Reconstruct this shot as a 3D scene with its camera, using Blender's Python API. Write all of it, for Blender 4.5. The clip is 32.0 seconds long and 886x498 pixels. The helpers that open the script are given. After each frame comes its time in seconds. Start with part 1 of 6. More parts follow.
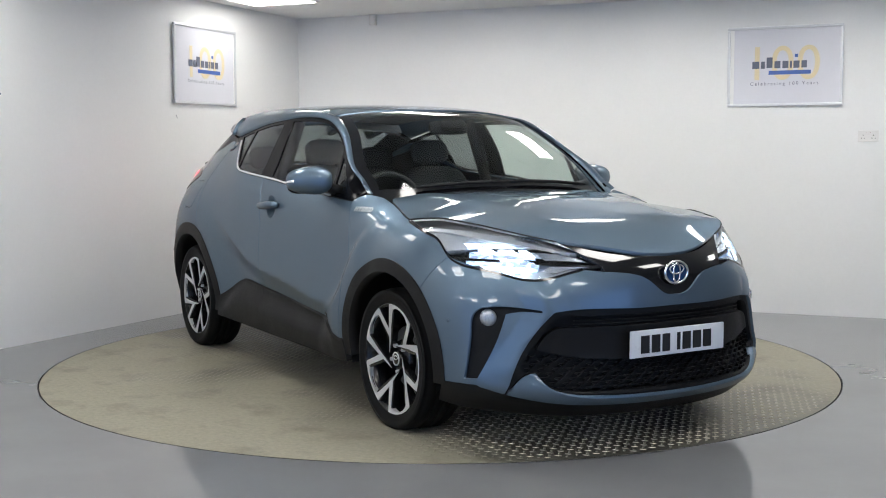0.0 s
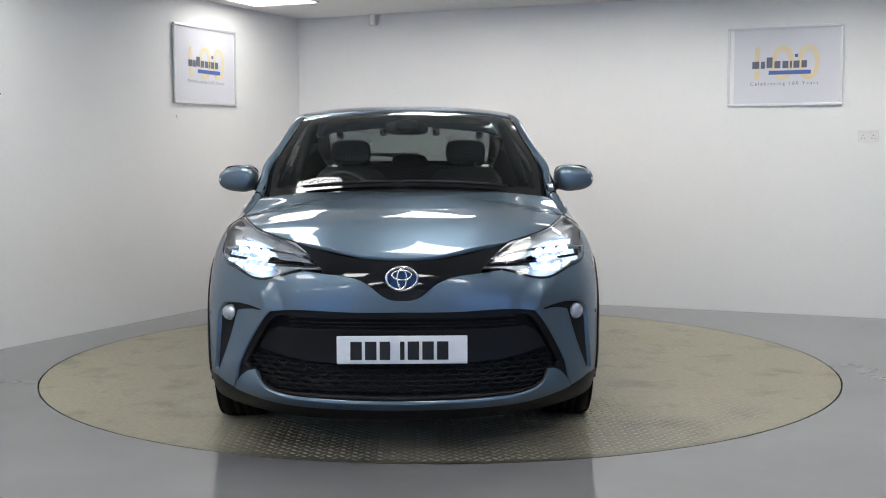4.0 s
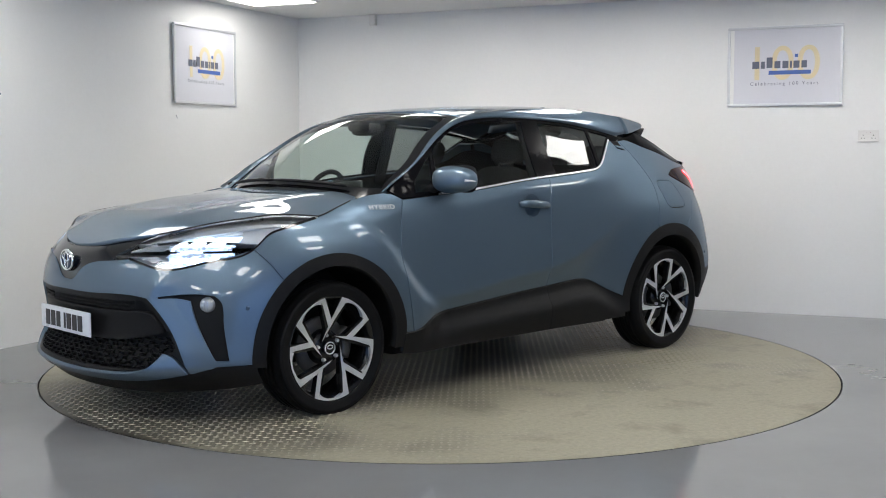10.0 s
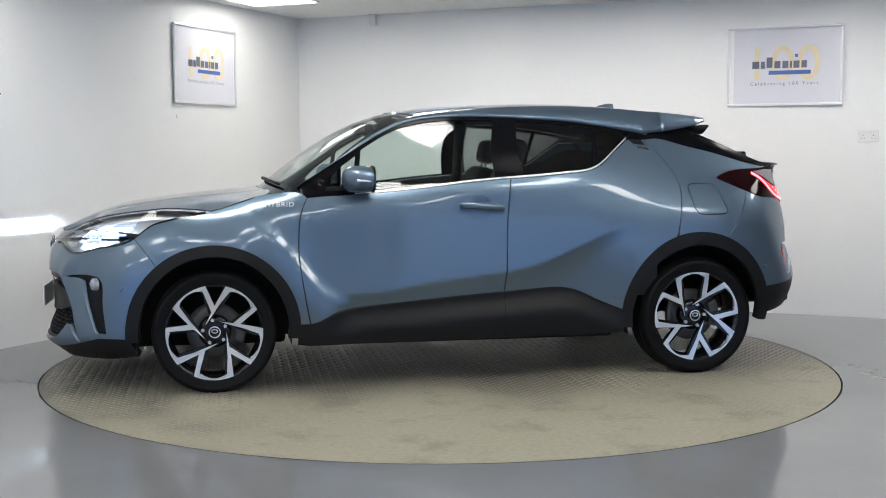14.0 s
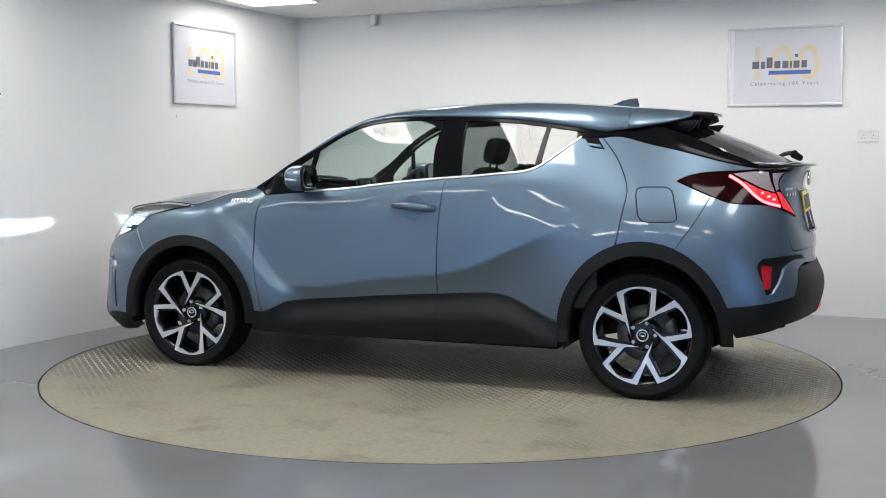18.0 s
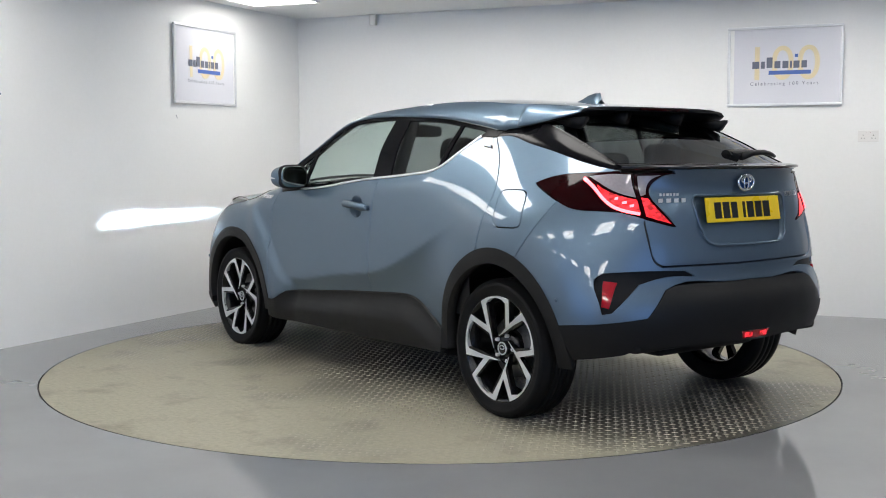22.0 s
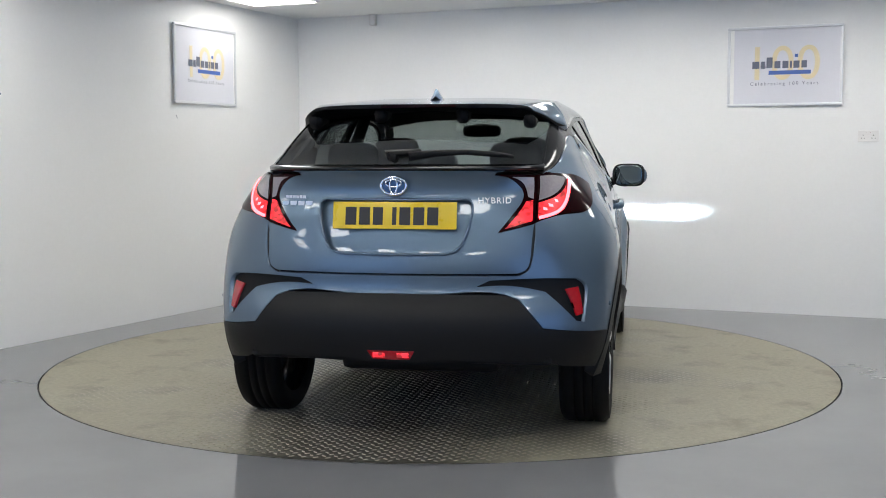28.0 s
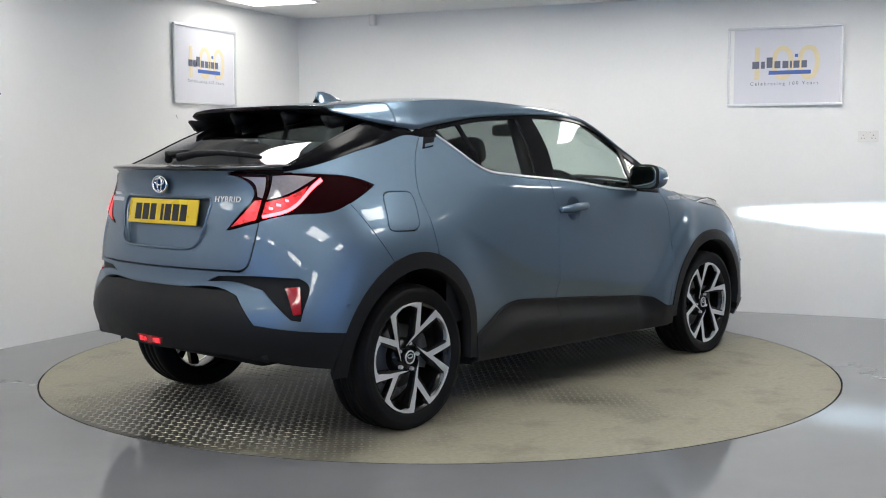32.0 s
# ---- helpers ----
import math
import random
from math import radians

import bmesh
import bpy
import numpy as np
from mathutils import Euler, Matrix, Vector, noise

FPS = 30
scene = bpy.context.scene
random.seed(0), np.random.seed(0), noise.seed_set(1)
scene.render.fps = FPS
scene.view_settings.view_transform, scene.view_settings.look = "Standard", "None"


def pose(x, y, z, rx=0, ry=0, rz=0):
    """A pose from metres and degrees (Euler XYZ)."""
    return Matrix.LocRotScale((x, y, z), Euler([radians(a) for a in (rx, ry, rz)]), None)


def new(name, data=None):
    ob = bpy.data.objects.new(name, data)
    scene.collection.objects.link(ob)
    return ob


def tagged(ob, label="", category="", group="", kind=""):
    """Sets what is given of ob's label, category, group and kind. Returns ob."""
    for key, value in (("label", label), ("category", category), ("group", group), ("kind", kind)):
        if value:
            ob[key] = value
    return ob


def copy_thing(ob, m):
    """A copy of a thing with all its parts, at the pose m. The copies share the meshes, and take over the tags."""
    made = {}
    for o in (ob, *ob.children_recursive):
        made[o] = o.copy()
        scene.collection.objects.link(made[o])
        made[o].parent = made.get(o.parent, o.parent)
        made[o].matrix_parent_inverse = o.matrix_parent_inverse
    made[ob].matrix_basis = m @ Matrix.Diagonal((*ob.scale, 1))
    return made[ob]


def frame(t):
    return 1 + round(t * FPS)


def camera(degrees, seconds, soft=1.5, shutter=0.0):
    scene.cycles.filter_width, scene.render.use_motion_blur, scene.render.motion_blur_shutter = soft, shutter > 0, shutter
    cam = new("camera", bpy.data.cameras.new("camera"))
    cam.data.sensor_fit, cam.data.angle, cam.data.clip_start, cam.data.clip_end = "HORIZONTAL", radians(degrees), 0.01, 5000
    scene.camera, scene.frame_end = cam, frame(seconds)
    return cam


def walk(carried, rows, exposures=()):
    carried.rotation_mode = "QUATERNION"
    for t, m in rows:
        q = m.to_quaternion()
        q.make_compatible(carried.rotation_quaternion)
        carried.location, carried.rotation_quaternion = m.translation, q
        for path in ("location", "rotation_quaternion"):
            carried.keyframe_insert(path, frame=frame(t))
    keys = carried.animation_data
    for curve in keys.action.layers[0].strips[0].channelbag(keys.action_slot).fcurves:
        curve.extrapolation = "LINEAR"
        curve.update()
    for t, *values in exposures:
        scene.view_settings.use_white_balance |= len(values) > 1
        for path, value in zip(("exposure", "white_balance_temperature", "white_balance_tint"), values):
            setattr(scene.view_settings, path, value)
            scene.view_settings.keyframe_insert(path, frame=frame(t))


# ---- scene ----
# Camera: fixed on a stand, looking slightly down at a car on a turntable.
cam = camera(43.05, 32.0, soft=1.0)
CAM_POSE = pose(0, -6.695, 1.227, 0, 0, -0.147) @ pose(0, 0, 0, 90 - 4.71, 0, 0) @ pose(0, 0, 0, 0, 0, -0.114)
walk(cam, [(0, CAM_POSE), (32, CAM_POSE)], exposures=[(0, 0.0), (1, -0.04), (2, -0.07), (6, -0.12), (9, -0.11), (10.5, -0.05), (12, 0.05), (17, 0.08), (21, 0.09), (24, 0.13), (26.5, 0.05), (29, -0.06), (31, -0.08), (32, 0.02)])

# World: blue daylight outside, seen only through the doorway behind the camera.
world = bpy.data.worlds.new("world")
scene.world = world
world.use_nodes = True
world.node_tree.nodes["Background"].inputs[0].default_value = (0.30, 0.52, 1.0, 1)
world.node_tree.nodes["Background"].inputs[1].default_value = 1.75


# ---------------------------------------------------------------- materials
def material(name):
    m = bpy.data.materials.new(name)
    m.use_nodes = True
    nt = m.node_tree
    return m, nt, nt.nodes["Principled BSDF"]


def node(nt, kind, **inputs):
    n = nt.nodes.new(kind)
    for key, value in inputs.items():
        n.inputs[key.replace("_", " ")].default_value = value
    return n


def coords(nt, scale=1.0):
    c = nt.nodes.new("ShaderNodeTexCoord")
    m = nt.nodes.new("ShaderNodeMapping")
    m.inputs["Scale"].default_value = (scale, scale, scale) if not isinstance(scale, tuple) else scale
    nt.links.new(c.outputs["Object"], m.inputs["Vector"])
    return m.outputs["Vector"]


def ramp(nt, source, stops):
    r = nt.nodes.new("ShaderNodeValToRGB")
    while len(r.color_ramp.elements) < len(stops):
        r.color_ramp.elements.new(0.5)
    for e, (p, c) in zip(r.color_ramp.elements, stops):
        e.position = p
        e.color = (*c, 1) if isinstance(c, tuple) else (c, c, c, 1)
    nt.links.new(source, r.inputs[0])
    return r.outputs[0]


def surface(name, color, rough=0.5, metal=0.0, vary=0.08, scale=6.0, grain=90.0, bump=0.0, bump_scale=200.0, coat=0.0, rough_vary=0.05, spec=0.5):
    """A plain procedural surface: colour with stains at one scale and grain at another, a little relief."""
    m, nt, b = material(name)
    v = coords(nt)
    big = node(nt, "ShaderNodeTexNoise", Scale=scale, Detail=4.0, Roughness=0.6)
    fine = node(nt, "ShaderNodeTexNoise", Scale=grain, Detail=3.0, Roughness=0.6)
    nt.links.new(v, big.inputs["Vector"])
    nt.links.new(v, fine.inputs["Vector"])
    add = nt.nodes.new("ShaderNodeMath")
    add.operation = "ADD"
    nt.links.new(big.outputs["Fac"], add.inputs[0])
    nt.links.new(fine.outputs["Fac"], add.inputs[1])
    lo = tuple(max(0, c * (1 - vary)) for c in color)
    hi = tuple(min(1, c * (1 + vary)) for c in color)
    half = nt.nodes.new("ShaderNodeMath")
    half.operation = "MULTIPLY"
    half.inputs[1].default_value = 0.5
    nt.links.new(add.outputs[0], half.inputs[0])
    nt.links.new(ramp(nt, half.outputs[0], [(0.3, lo), (0.7, hi)]), b.inputs["Base Color"])
    nt.links.new(ramp(nt, big.outputs["Fac"], [(0.3, max(0.0, rough - rough_vary)), (0.7, min(1.0, rough + rough_vary))]), b.inputs["Roughness"])
    b.inputs["Metallic"].default_value = metal
    b.inputs["Coat Weight"].default_value = coat
    b.inputs["Coat Roughness"].default_value = 0.02
    b.inputs["Specular IOR Level"].default_value = spec
    if bump:
        bn = node(nt, "ShaderNodeTexNoise", Scale=bump_scale, Detail=4.0)
        nt.links.new(v, bn.inputs["Vector"])
        bp = node(nt, "ShaderNodeBump", Strength=bump, Distance=0.002)
        nt.links.new(bn.outputs["Fac"], bp.inputs["Height"])
        nt.links.new(bp.outputs["Normal"], b.inputs["Normal"])
    return m


def glow(name, color, strength, base=(0.5, 0.5, 0.5), facets=0.0):
    """A surface that gives off light; facets break it into cells of uneven brightness, like a lamp's reflector."""
    m, nt, b = material(name)
    b.inputs["Base Color"].default_value = (*base, 1)
    b.inputs["Roughness"].default_value = 0.3
    b.inputs["Emission Color"].default_value = (*color, 1)
    b.inputs["Emission Strength"].default_value = strength
    if facets:
        cell = node(nt, "ShaderNodeTexVoronoi", Scale=facets)
        nt.links.new(coords(nt, (1.0, 1.0, 1.7)), cell.inputs["Vector"])
        sep = nt.nodes.new("ShaderNodeSeparateColor")
        nt.links.new(cell.outputs["Color"], sep.inputs[0])
        nt.links.new(ramp(nt, sep.outputs[0], [(0.15, 0.25 * strength), (0.85, 1.9 * strength)]), b.inputs["Emission Strength"])
    return m


def pane(name, tint, base=0.055, rough=0.0):
    """Thin clear or tinted pane: light passes straight through, a mirror-like gloss grows at grazing angles."""
    m = bpy.data.materials.new(name)
    m.use_nodes = True
    nt = m.node_tree
    nt.nodes.remove(nt.nodes["Principled BSDF"])
    out = nt.nodes["Material Output"]
    clear = node(nt, "ShaderNodeBsdfTransparent", Color=(*tint, 1))
    shine = node(nt, "ShaderNodeBsdfGlossy", Roughness=rough)
    mix = nt.nodes.new("ShaderNodeMixShader")
    # Schlick's curve from the facing angle drives the gloss
    f = node(nt, "ShaderNodeLayerWeight", Blend=0.5)
    p5 = nt.nodes.new("ShaderNodeMath")
    p5.operation = "POWER"
    p5.inputs[1].default_value = 4.5
    nt.links.new(f.outputs["Facing"], p5.inputs[0])
    ma = nt.nodes.new("ShaderNodeMath")
    ma.operation = "MULTIPLY_ADD"
    ma.inputs[1].default_value, ma.inputs[2].default_value = 0.9, base
    nt.links.new(p5.outputs[0], ma.inputs[0])
    nt.links.new(ma.outputs[0], mix.inputs[0])
    nt.links.new(clear.outputs[0], mix.inputs[1])
    nt.links.new(shine.outputs[0], mix.inputs[2])
    nt.links.new(mix.outputs[0], out.inputs[0])
    return m


def car_paint():
    """Grey-blue metallic lacquer: fine flakes under a clear coat."""
    m, nt, b = material("paint_grey_blue")
    v = coords(nt)
    flake = node(nt, "ShaderNodeTexNoise", Scale=900.0, Detail=1.0)
    cloud = node(nt, "ShaderNodeTexNoise", Scale=2.5, Detail=2.0)
    nt.links.new(v, flake.inputs["Vector"])
    nt.links.new(v, cloud.inputs["Vector"])
    c = ramp(nt, flake.outputs["Fac"], [(0.3, (0.093, 0.137, 0.185)), (0.75, (0.156, 0.221, 0.288))])
    nt.links.new(c, b.inputs["Base Color"])
    nt.links.new(ramp(nt, cloud.outputs["Fac"], [(0.3, 0.40), (0.7, 0.44)]), b.inputs["Roughness"])
    b.inputs["Metallic"].default_value = 0.78
    b.inputs["Coat Weight"].default_value = 1.0
    b.inputs["Coat Roughness"].default_value = 0.015
    b.inputs["Coat IOR"].default_value = 1.42
    b.inputs["Specular Tint"].default_value = (0.34, 0.40, 0.46, 1)
    return m


def floor_paint():
    m, nt, b = material("grey_floor_paint")
    v = coords(nt)
    a = node(nt, "ShaderNodeTexNoise", Scale=0.7, Detail=5.0, Roughness=0.6)
    g = node(nt, "ShaderNodeTexNoise", Scale=28.0, Detail=4.0)
    w = node(nt, "ShaderNodeTexNoise", Scale=3.0, Detail=3.0)
    for n in (a, g, w):
        nt.links.new(v, n.inputs["Vector"])
    nt.links.new(ramp(nt, a.outputs["Fac"], [(0.3, (0.168, 0.172, 0.177)), (0.7, (0.205, 0.21, 0.215))]), b.inputs["Base Color"])
    nt.links.new(ramp(nt, g.outputs["Fac"], [(0.3, 0.04), (0.75, 0.11)]), b.inputs["Roughness"])
    bp = node(nt, "ShaderNodeBump", Strength=0.25, Distance=0.004)
    nt.links.new(w.outputs["Fac"], bp.inputs["Height"])
    nt.links.new(bp.outputs["Normal"], b.inputs["Normal"])
    b.inputs["Specular IOR Level"].default_value = 0.44
    return m


def tread_metal(name, bare, metal, bare_rough, most):
    """Galvanised tread plate, bare and shiny in patches, elsewhere under beige dirt."""
    m, nt, b = material(name)
    v = coords(nt)
    a = node(nt, "ShaderNodeTexNoise", Scale=0.85, Detail=7.0, Roughness=0.62)
    g = node(nt, "ShaderNodeTexNoise", Scale=38.0, Detail=5.0, Roughness=0.7)
    st = node(nt, "ShaderNodeTexNoise", Scale=3.3, Detail=4.0, Roughness=0.6)
    for n in (a, g, st):
        nt.links.new(v, n.inputs["Vector"])
    # dirt where people walk beside the car; bare strip under it holds painted shade
    sep = nt.nodes.new("ShaderNodeSeparateXYZ")
    nt.links.new(v, sep.inputs[0])
    away = nt.nodes.new("ShaderNodeMath")
    away.operation = "ABSOLUTE"
    nt.links.new(sep.outputs["Y"], away.inputs[0])
    spread = nt.nodes.new("ShaderNodeMath")
    spread.operation = "MULTIPLY_ADD"
    spread.inputs[1].default_value = 0.20
    nt.links.new(away.outputs[0], spread.inputs[0])
    nt.links.new(a.outputs["Fac"], spread.inputs[2])
    cover = spread.outputs[0]
    dirt = ramp(nt, cover, [(0.53, 0.06), (0.74, most)])
    mixes = []
    for blend, fac in (("MIX", None), ("MULTIPLY", 0.55), ("MULTIPLY", 0.8)):
        x = nt.nodes.new("ShaderNodeMix")
        x.data_type, x.blend_type = "RGBA", blend
        if fac is not None:
            x.inputs["Factor"].default_value = fac
        mixes.append(x)
    nt.links.new(dirt, mixes[0].inputs["Factor"])
    mixes[0].inputs["A"].default_value = (*bare, 1)
    mixes[0].inputs["B"].default_value = (0.305, 0.285, 0.215, 1)
    nt.links.new(mixes[0].outputs["Result"], mixes[1].inputs["A"])
    nt.links.new(ramp(nt, g.outputs["Fac"], [(0.3, 0.6), (0.65, 1.0)]), mixes[1].inputs["B"])
    nt.links.new(mixes[1].outputs["Result"], mixes[2].inputs["A"])
    nt.links.new(ramp(nt, st.outputs["Fac"], [(0.30, 0.62), (0.47, 1.0)]), mixes[2].inputs["B"])
    nt.links.new(mixes[2].outputs["Result"], b.inputs["Base Color"])
    nt.links.new(ramp(nt, cover, [(0.56, bare_rough), (0.80, 0.58)]), b.inputs["Roughness"])
    nt.links.new(ramp(nt, cover, [(0.56, metal), (0.80, 0.04)]), b.inputs["Metallic"])
    bp = node(nt, "ShaderNodeBump", Strength=0.35, Distance=0.002)
    nt.links.new(g.outputs["Fac"], bp.inputs["Height"])
    nt.links.new(bp.outputs["Normal"], b.inputs["Normal"])
    return m


PAINT = car_paint()
FLOOR = floor_paint()
# the plate's bare colour is extra dark, with the car's shade put in
TREAD = tread_metal("dirty_shaded_tread_plate", (0.075, 0.069, 0.056), 0.2, 0.36, 1.0)
TREAD_BAR = tread_metal("worn_tread_steel", (0.40, 0.373, 0.315), 0.45, 0.28, 0.96)
WALL = surface("white_wall_paint", (0.80, 0.80, 0.79), 0.55, vary=0.02, scale=1.2, grain=40, bump=0.06, bump_scale=60)
DIM_WALL = surface("dimming_wall_grey", (0.44, 0.46, 0.50), 0.6, vary=0.04, scale=1.2, grain=40)
CEIL = surface("white_ceiling_paint", (0.80, 0.80, 0.79), 0.7, vary=0.02, scale=1.0, grain=60)
GAP = surface("black_gap", (0.01, 0.01, 0.01), 0.7, vary=0.2)
CLAD = surface("black_grained_plastic", (0.007, 0.007, 0.0075), 0.5, vary=0.12, bump=0.25, bump_scale=500, spec=0.24)
BLACK = surface("matt_black_plastic", (0.005, 0.005, 0.006), 0.6, vary=0.2, bump=0.1, bump_scale=300, spec=0.25)
GLOSS = surface("gloss_black", (0.005, 0.005, 0.006), 0.08, vary=0.1, coat=0.2, rough_vary=0.02, spec=0.45)
PILLAR = surface("black_pillar_film", (0.005, 0.005, 0.006), 0.14, vary=0.1, rough_vary=0.02, spec=0.08)
TYRE = surface("tyre_rubber", (0.005, 0.005, 0.0055), 0.6, vary=0.25, grain=60, bump=0.2, bump_scale=180, spec=0.16)
ALLOY = surface("machined_alloy", (0.66, 0.67, 0.68), 0.32, metal=0.5, vary=0.04, grain=200)
ALLOY_DARK = surface("gloss_black_alloy", (0.007, 0.007, 0.008), 0.22, vary=0.2, coat=0.15, spec=0.35)
CHROME = surface("chrome", (0.85, 0.86, 0.87), 0.08, metal=1.0, vary=0.03, rough_vary=0.03)
STEEL = surface("brake_steel", (0.10, 0.10, 0.10), 0.5, metal=0.6, vary=0.2, grain=120)
CABIN = surface("dark_cabin_trim", (0.012, 0.012, 0.013), 0.65, vary=0.2, bump=0.2, bump_scale=300)
SEAT = surface("dark_seat_cloth", (0.011, 0.011, 0.012), 0.85, vary=0.2, bump=0.3, bump_scale=600)
CABIN_GREY = surface("grey_dash_panel", (0.12, 0.13, 0.135), 0.6, vary=0.1)
LINING = surface("dark_headlining_cloth", (0.035, 0.036, 0.038), 0.8, vary=0.1, bump=0.2, bump_scale=500)
GLASS = pane("window_glass", (0.80, 0.88, 0.845))
TINTED = pane("privacy_glass", (0.30, 0.325, 0.32))
LENS = pane("lamp_lens", (0.92, 0.94, 0.96))
RED_LENS = surface("red_lens", (0.35, 0.006, 0.012), 0.12, coat=0.6, vary=0.1)
DARK_RED = surface("dark_red_lens", (0.012, 0.0015, 0.002), 0.09, spec=0.1, coat=0.0, vary=0.1)
RED_GLOW = glow("red_lamp_glow", (1.0, 0.025, 0.04), 0.9, (0.3, 0.01, 0.01), facets=55.0)
RED_HOT = glow("red_lamp_core", (1.0, 0.065, 0.08), 9.0, (0.3, 0.01, 0.01))
LED = glow("headlamp_led", (0.66, 0.82, 1.0), 5.5)
LED_SOFT = glow("headlamp_glare", (0.40, 0.61, 1.0), 1.3, facets=60.0)
BEAM = glow("headlamp_beam_source", (0.58, 0.81, 1.0), 240000.0)
PANEL_LIGHT = glow("led_panel_light", (1.0, 0.98, 0.945), 17.0)
PANEL_DIM = glow("dimmed_led_panel_light", (1.0, 0.98, 0.945), 10.5)
SMOKED = surface("smoked_lens", (0.30, 0.27, 0.285), 0.12, vary=0.15, coat=0.5)
CHAMBER = surface("lamp_chamber", (0.66, 0.68, 0.71), 0.30, metal=0.12, vary=0.1)
FACETS = surface("faceted_reflector", (0.50, 0.52, 0.55), 0.18, metal=0.55, vary=0.25, grain=160, bump=0.8, bump_scale=140)
WHITE_PLATE = surface("white_plate", (0.75, 0.77, 0.80), 0.3, vary=0.02)
YELLOW_PLATE = surface("yellow_plate", (0.80, 0.56, 0.02), 0.3, vary=0.02)
INK = surface("black_ink", (0.01, 0.01, 0.012), 0.4, vary=0.1)
SILVER_TRIM = surface("silver_frame", (0.66, 0.67, 0.69), 0.35, metal=0.5, vary=0.05)
POSTER = surface("poster_paper", (0.66, 0.66, 0.71), 0.35, vary=0.02, scale=3)
GOLD_INK = surface("gold_print", (0.73, 0.63, 0.41), 0.5, vary=0.08)
SLATE_INK = surface("slate_print", (0.13, 0.14, 0.19), 0.5, vary=0.08)
BLUE_INK = surface("blue_print", (0.07, 0.14, 0.42), 0.5, vary=0.08)
WHITE_PLASTIC = surface("white_plastic", (0.74, 0.73, 0.71), 0.35, vary=0.03)
BADGE_BLUE = surface("blue_badge_enamel", (0.012, 0.045, 0.14), 0.15, coat=0.6, vary=0.2)
MIRROR = surface("mirror_glass", (0.20, 0.235, 0.225), 0.02, metal=1.0, vary=0.01, rough_vary=0.0)


# ---------------------------------------------------------------- mesh helpers
def thing(name, label, category, kind="", group="", at=None):
    ob = new(name)
    ob.empty_display_size = 0.2
    if at is not None:
        ob.matrix_basis = at
    return tagged(ob, label, category, group, kind)


def part(name, bm, mat, parent=None, label="", smooth=True, kind=""):
    """Links a bmesh as one mesh object under a thing or a part."""
    me = bpy.data.meshes.new(name)
    bm.to_mesh(me)
    bm.free()
    for m in (mat if isinstance(mat, (list, tuple)) else [mat]):
        me.materials.append(m)
    if smooth:
        me.shade_smooth()
    ob = new(name, me)
    if parent is not None:
        ob.parent = parent
    return tagged(ob, label, kind=kind)


def box(sx, sy, sz, at=(0, 0, 0), bevel=0.0, seg=2, m=None, bm=None):
    """A bevelled block with its centre at the place given."""
    b = bm or bmesh.new()
    t = bmesh.new()
    bmesh.ops.create_cube(t, size=1)
    bmesh.ops.scale(t, vec=(sx, sy, sz), verts=t.verts)
    if bevel:
        bmesh.ops.bevel(t, geom=list(t.edges), offset=bevel, segments=seg, affect="EDGES", profile=0.6)
    bmesh.ops.translate(t, vec=at, verts=t.verts)
    if m is not None:
        bmesh.ops.transform(t, matrix=m, verts=t.verts)
    me = bpy.data.meshes.new("tmp")
    t.to_mesh(me)
    t.free()
    b.from_mesh(me)
    bpy.data.meshes.remove(me)
    return b


def revolve(profile, n=64, axis="Y"):
    """Turns a profile of (radius, along) round an axis."""
    b = bmesh.new()
    rings = []
    for i in range(n):
        a = 2 * math.pi * i / n
        c, s = math.cos(a), math.sin(a)
        if axis == "Y":
            rings.append([b.verts.new((r * c, h, r * s)) for r, h in profile])
        elif axis == "X":
            rings.append([b.verts.new((h, r * c, r * s)) for r, h in profile])
        else:
            rings.append([b.verts.new((r * c, r * s, h)) for r, h in profile])
    for i in range(n):
        p, q = rings[i], rings[(i + 1) % n]
        for j in range(len(profile) - 1):
            b.faces.new((p[j], p[j + 1], q[j + 1], q[j]))
    bmesh.ops.remove_doubles(b, verts=b.verts, dist=1e-5)
    bmesh.ops.recalc_face_normals(b, faces=b.faces)
    return b


def tube(path, radius, n=8, closed=False):
    """A round rod along a path of points."""
    b = bmesh.new()
    pts = [Vector(p) for p in path]
    rings = []
    for i, p in enumerate(pts):
        if closed:
            d = pts[(i + 1) % len(pts)] - pts[i - 1]
        else:
            d = pts[min(i + 1, len(pts) - 1)] - pts[max(i - 1, 0)]
        d.normalize()
        up = Vector((0, 0, 1)) if abs(d.z) < 0.9 else Vector((1, 0, 0))
        u = d.cross(up).normalized()
        v = u.cross(d)
        r = radius[i] if isinstance(radius, (list, tuple)) else radius
        rings.append([b.verts.new(p + r * (math.cos(2 * math.pi * k / n) * u + math.sin(2 * math.pi * k / n) * v)) for k in range(n)])
    m = len(rings)
    for i in range(m if closed else m - 1):
        p, q = rings[i], rings[(i + 1) % m]
        for k in range(n):
            b.faces.new((p[k], p[(k + 1) % n], q[(k + 1) % n], q[k]))
    if not closed:
        b.faces.new(rings[0][::-1])
        b.faces.new(rings[-1])
    bmesh.ops.recalc_face_normals(b, faces=b.faces)
    return b


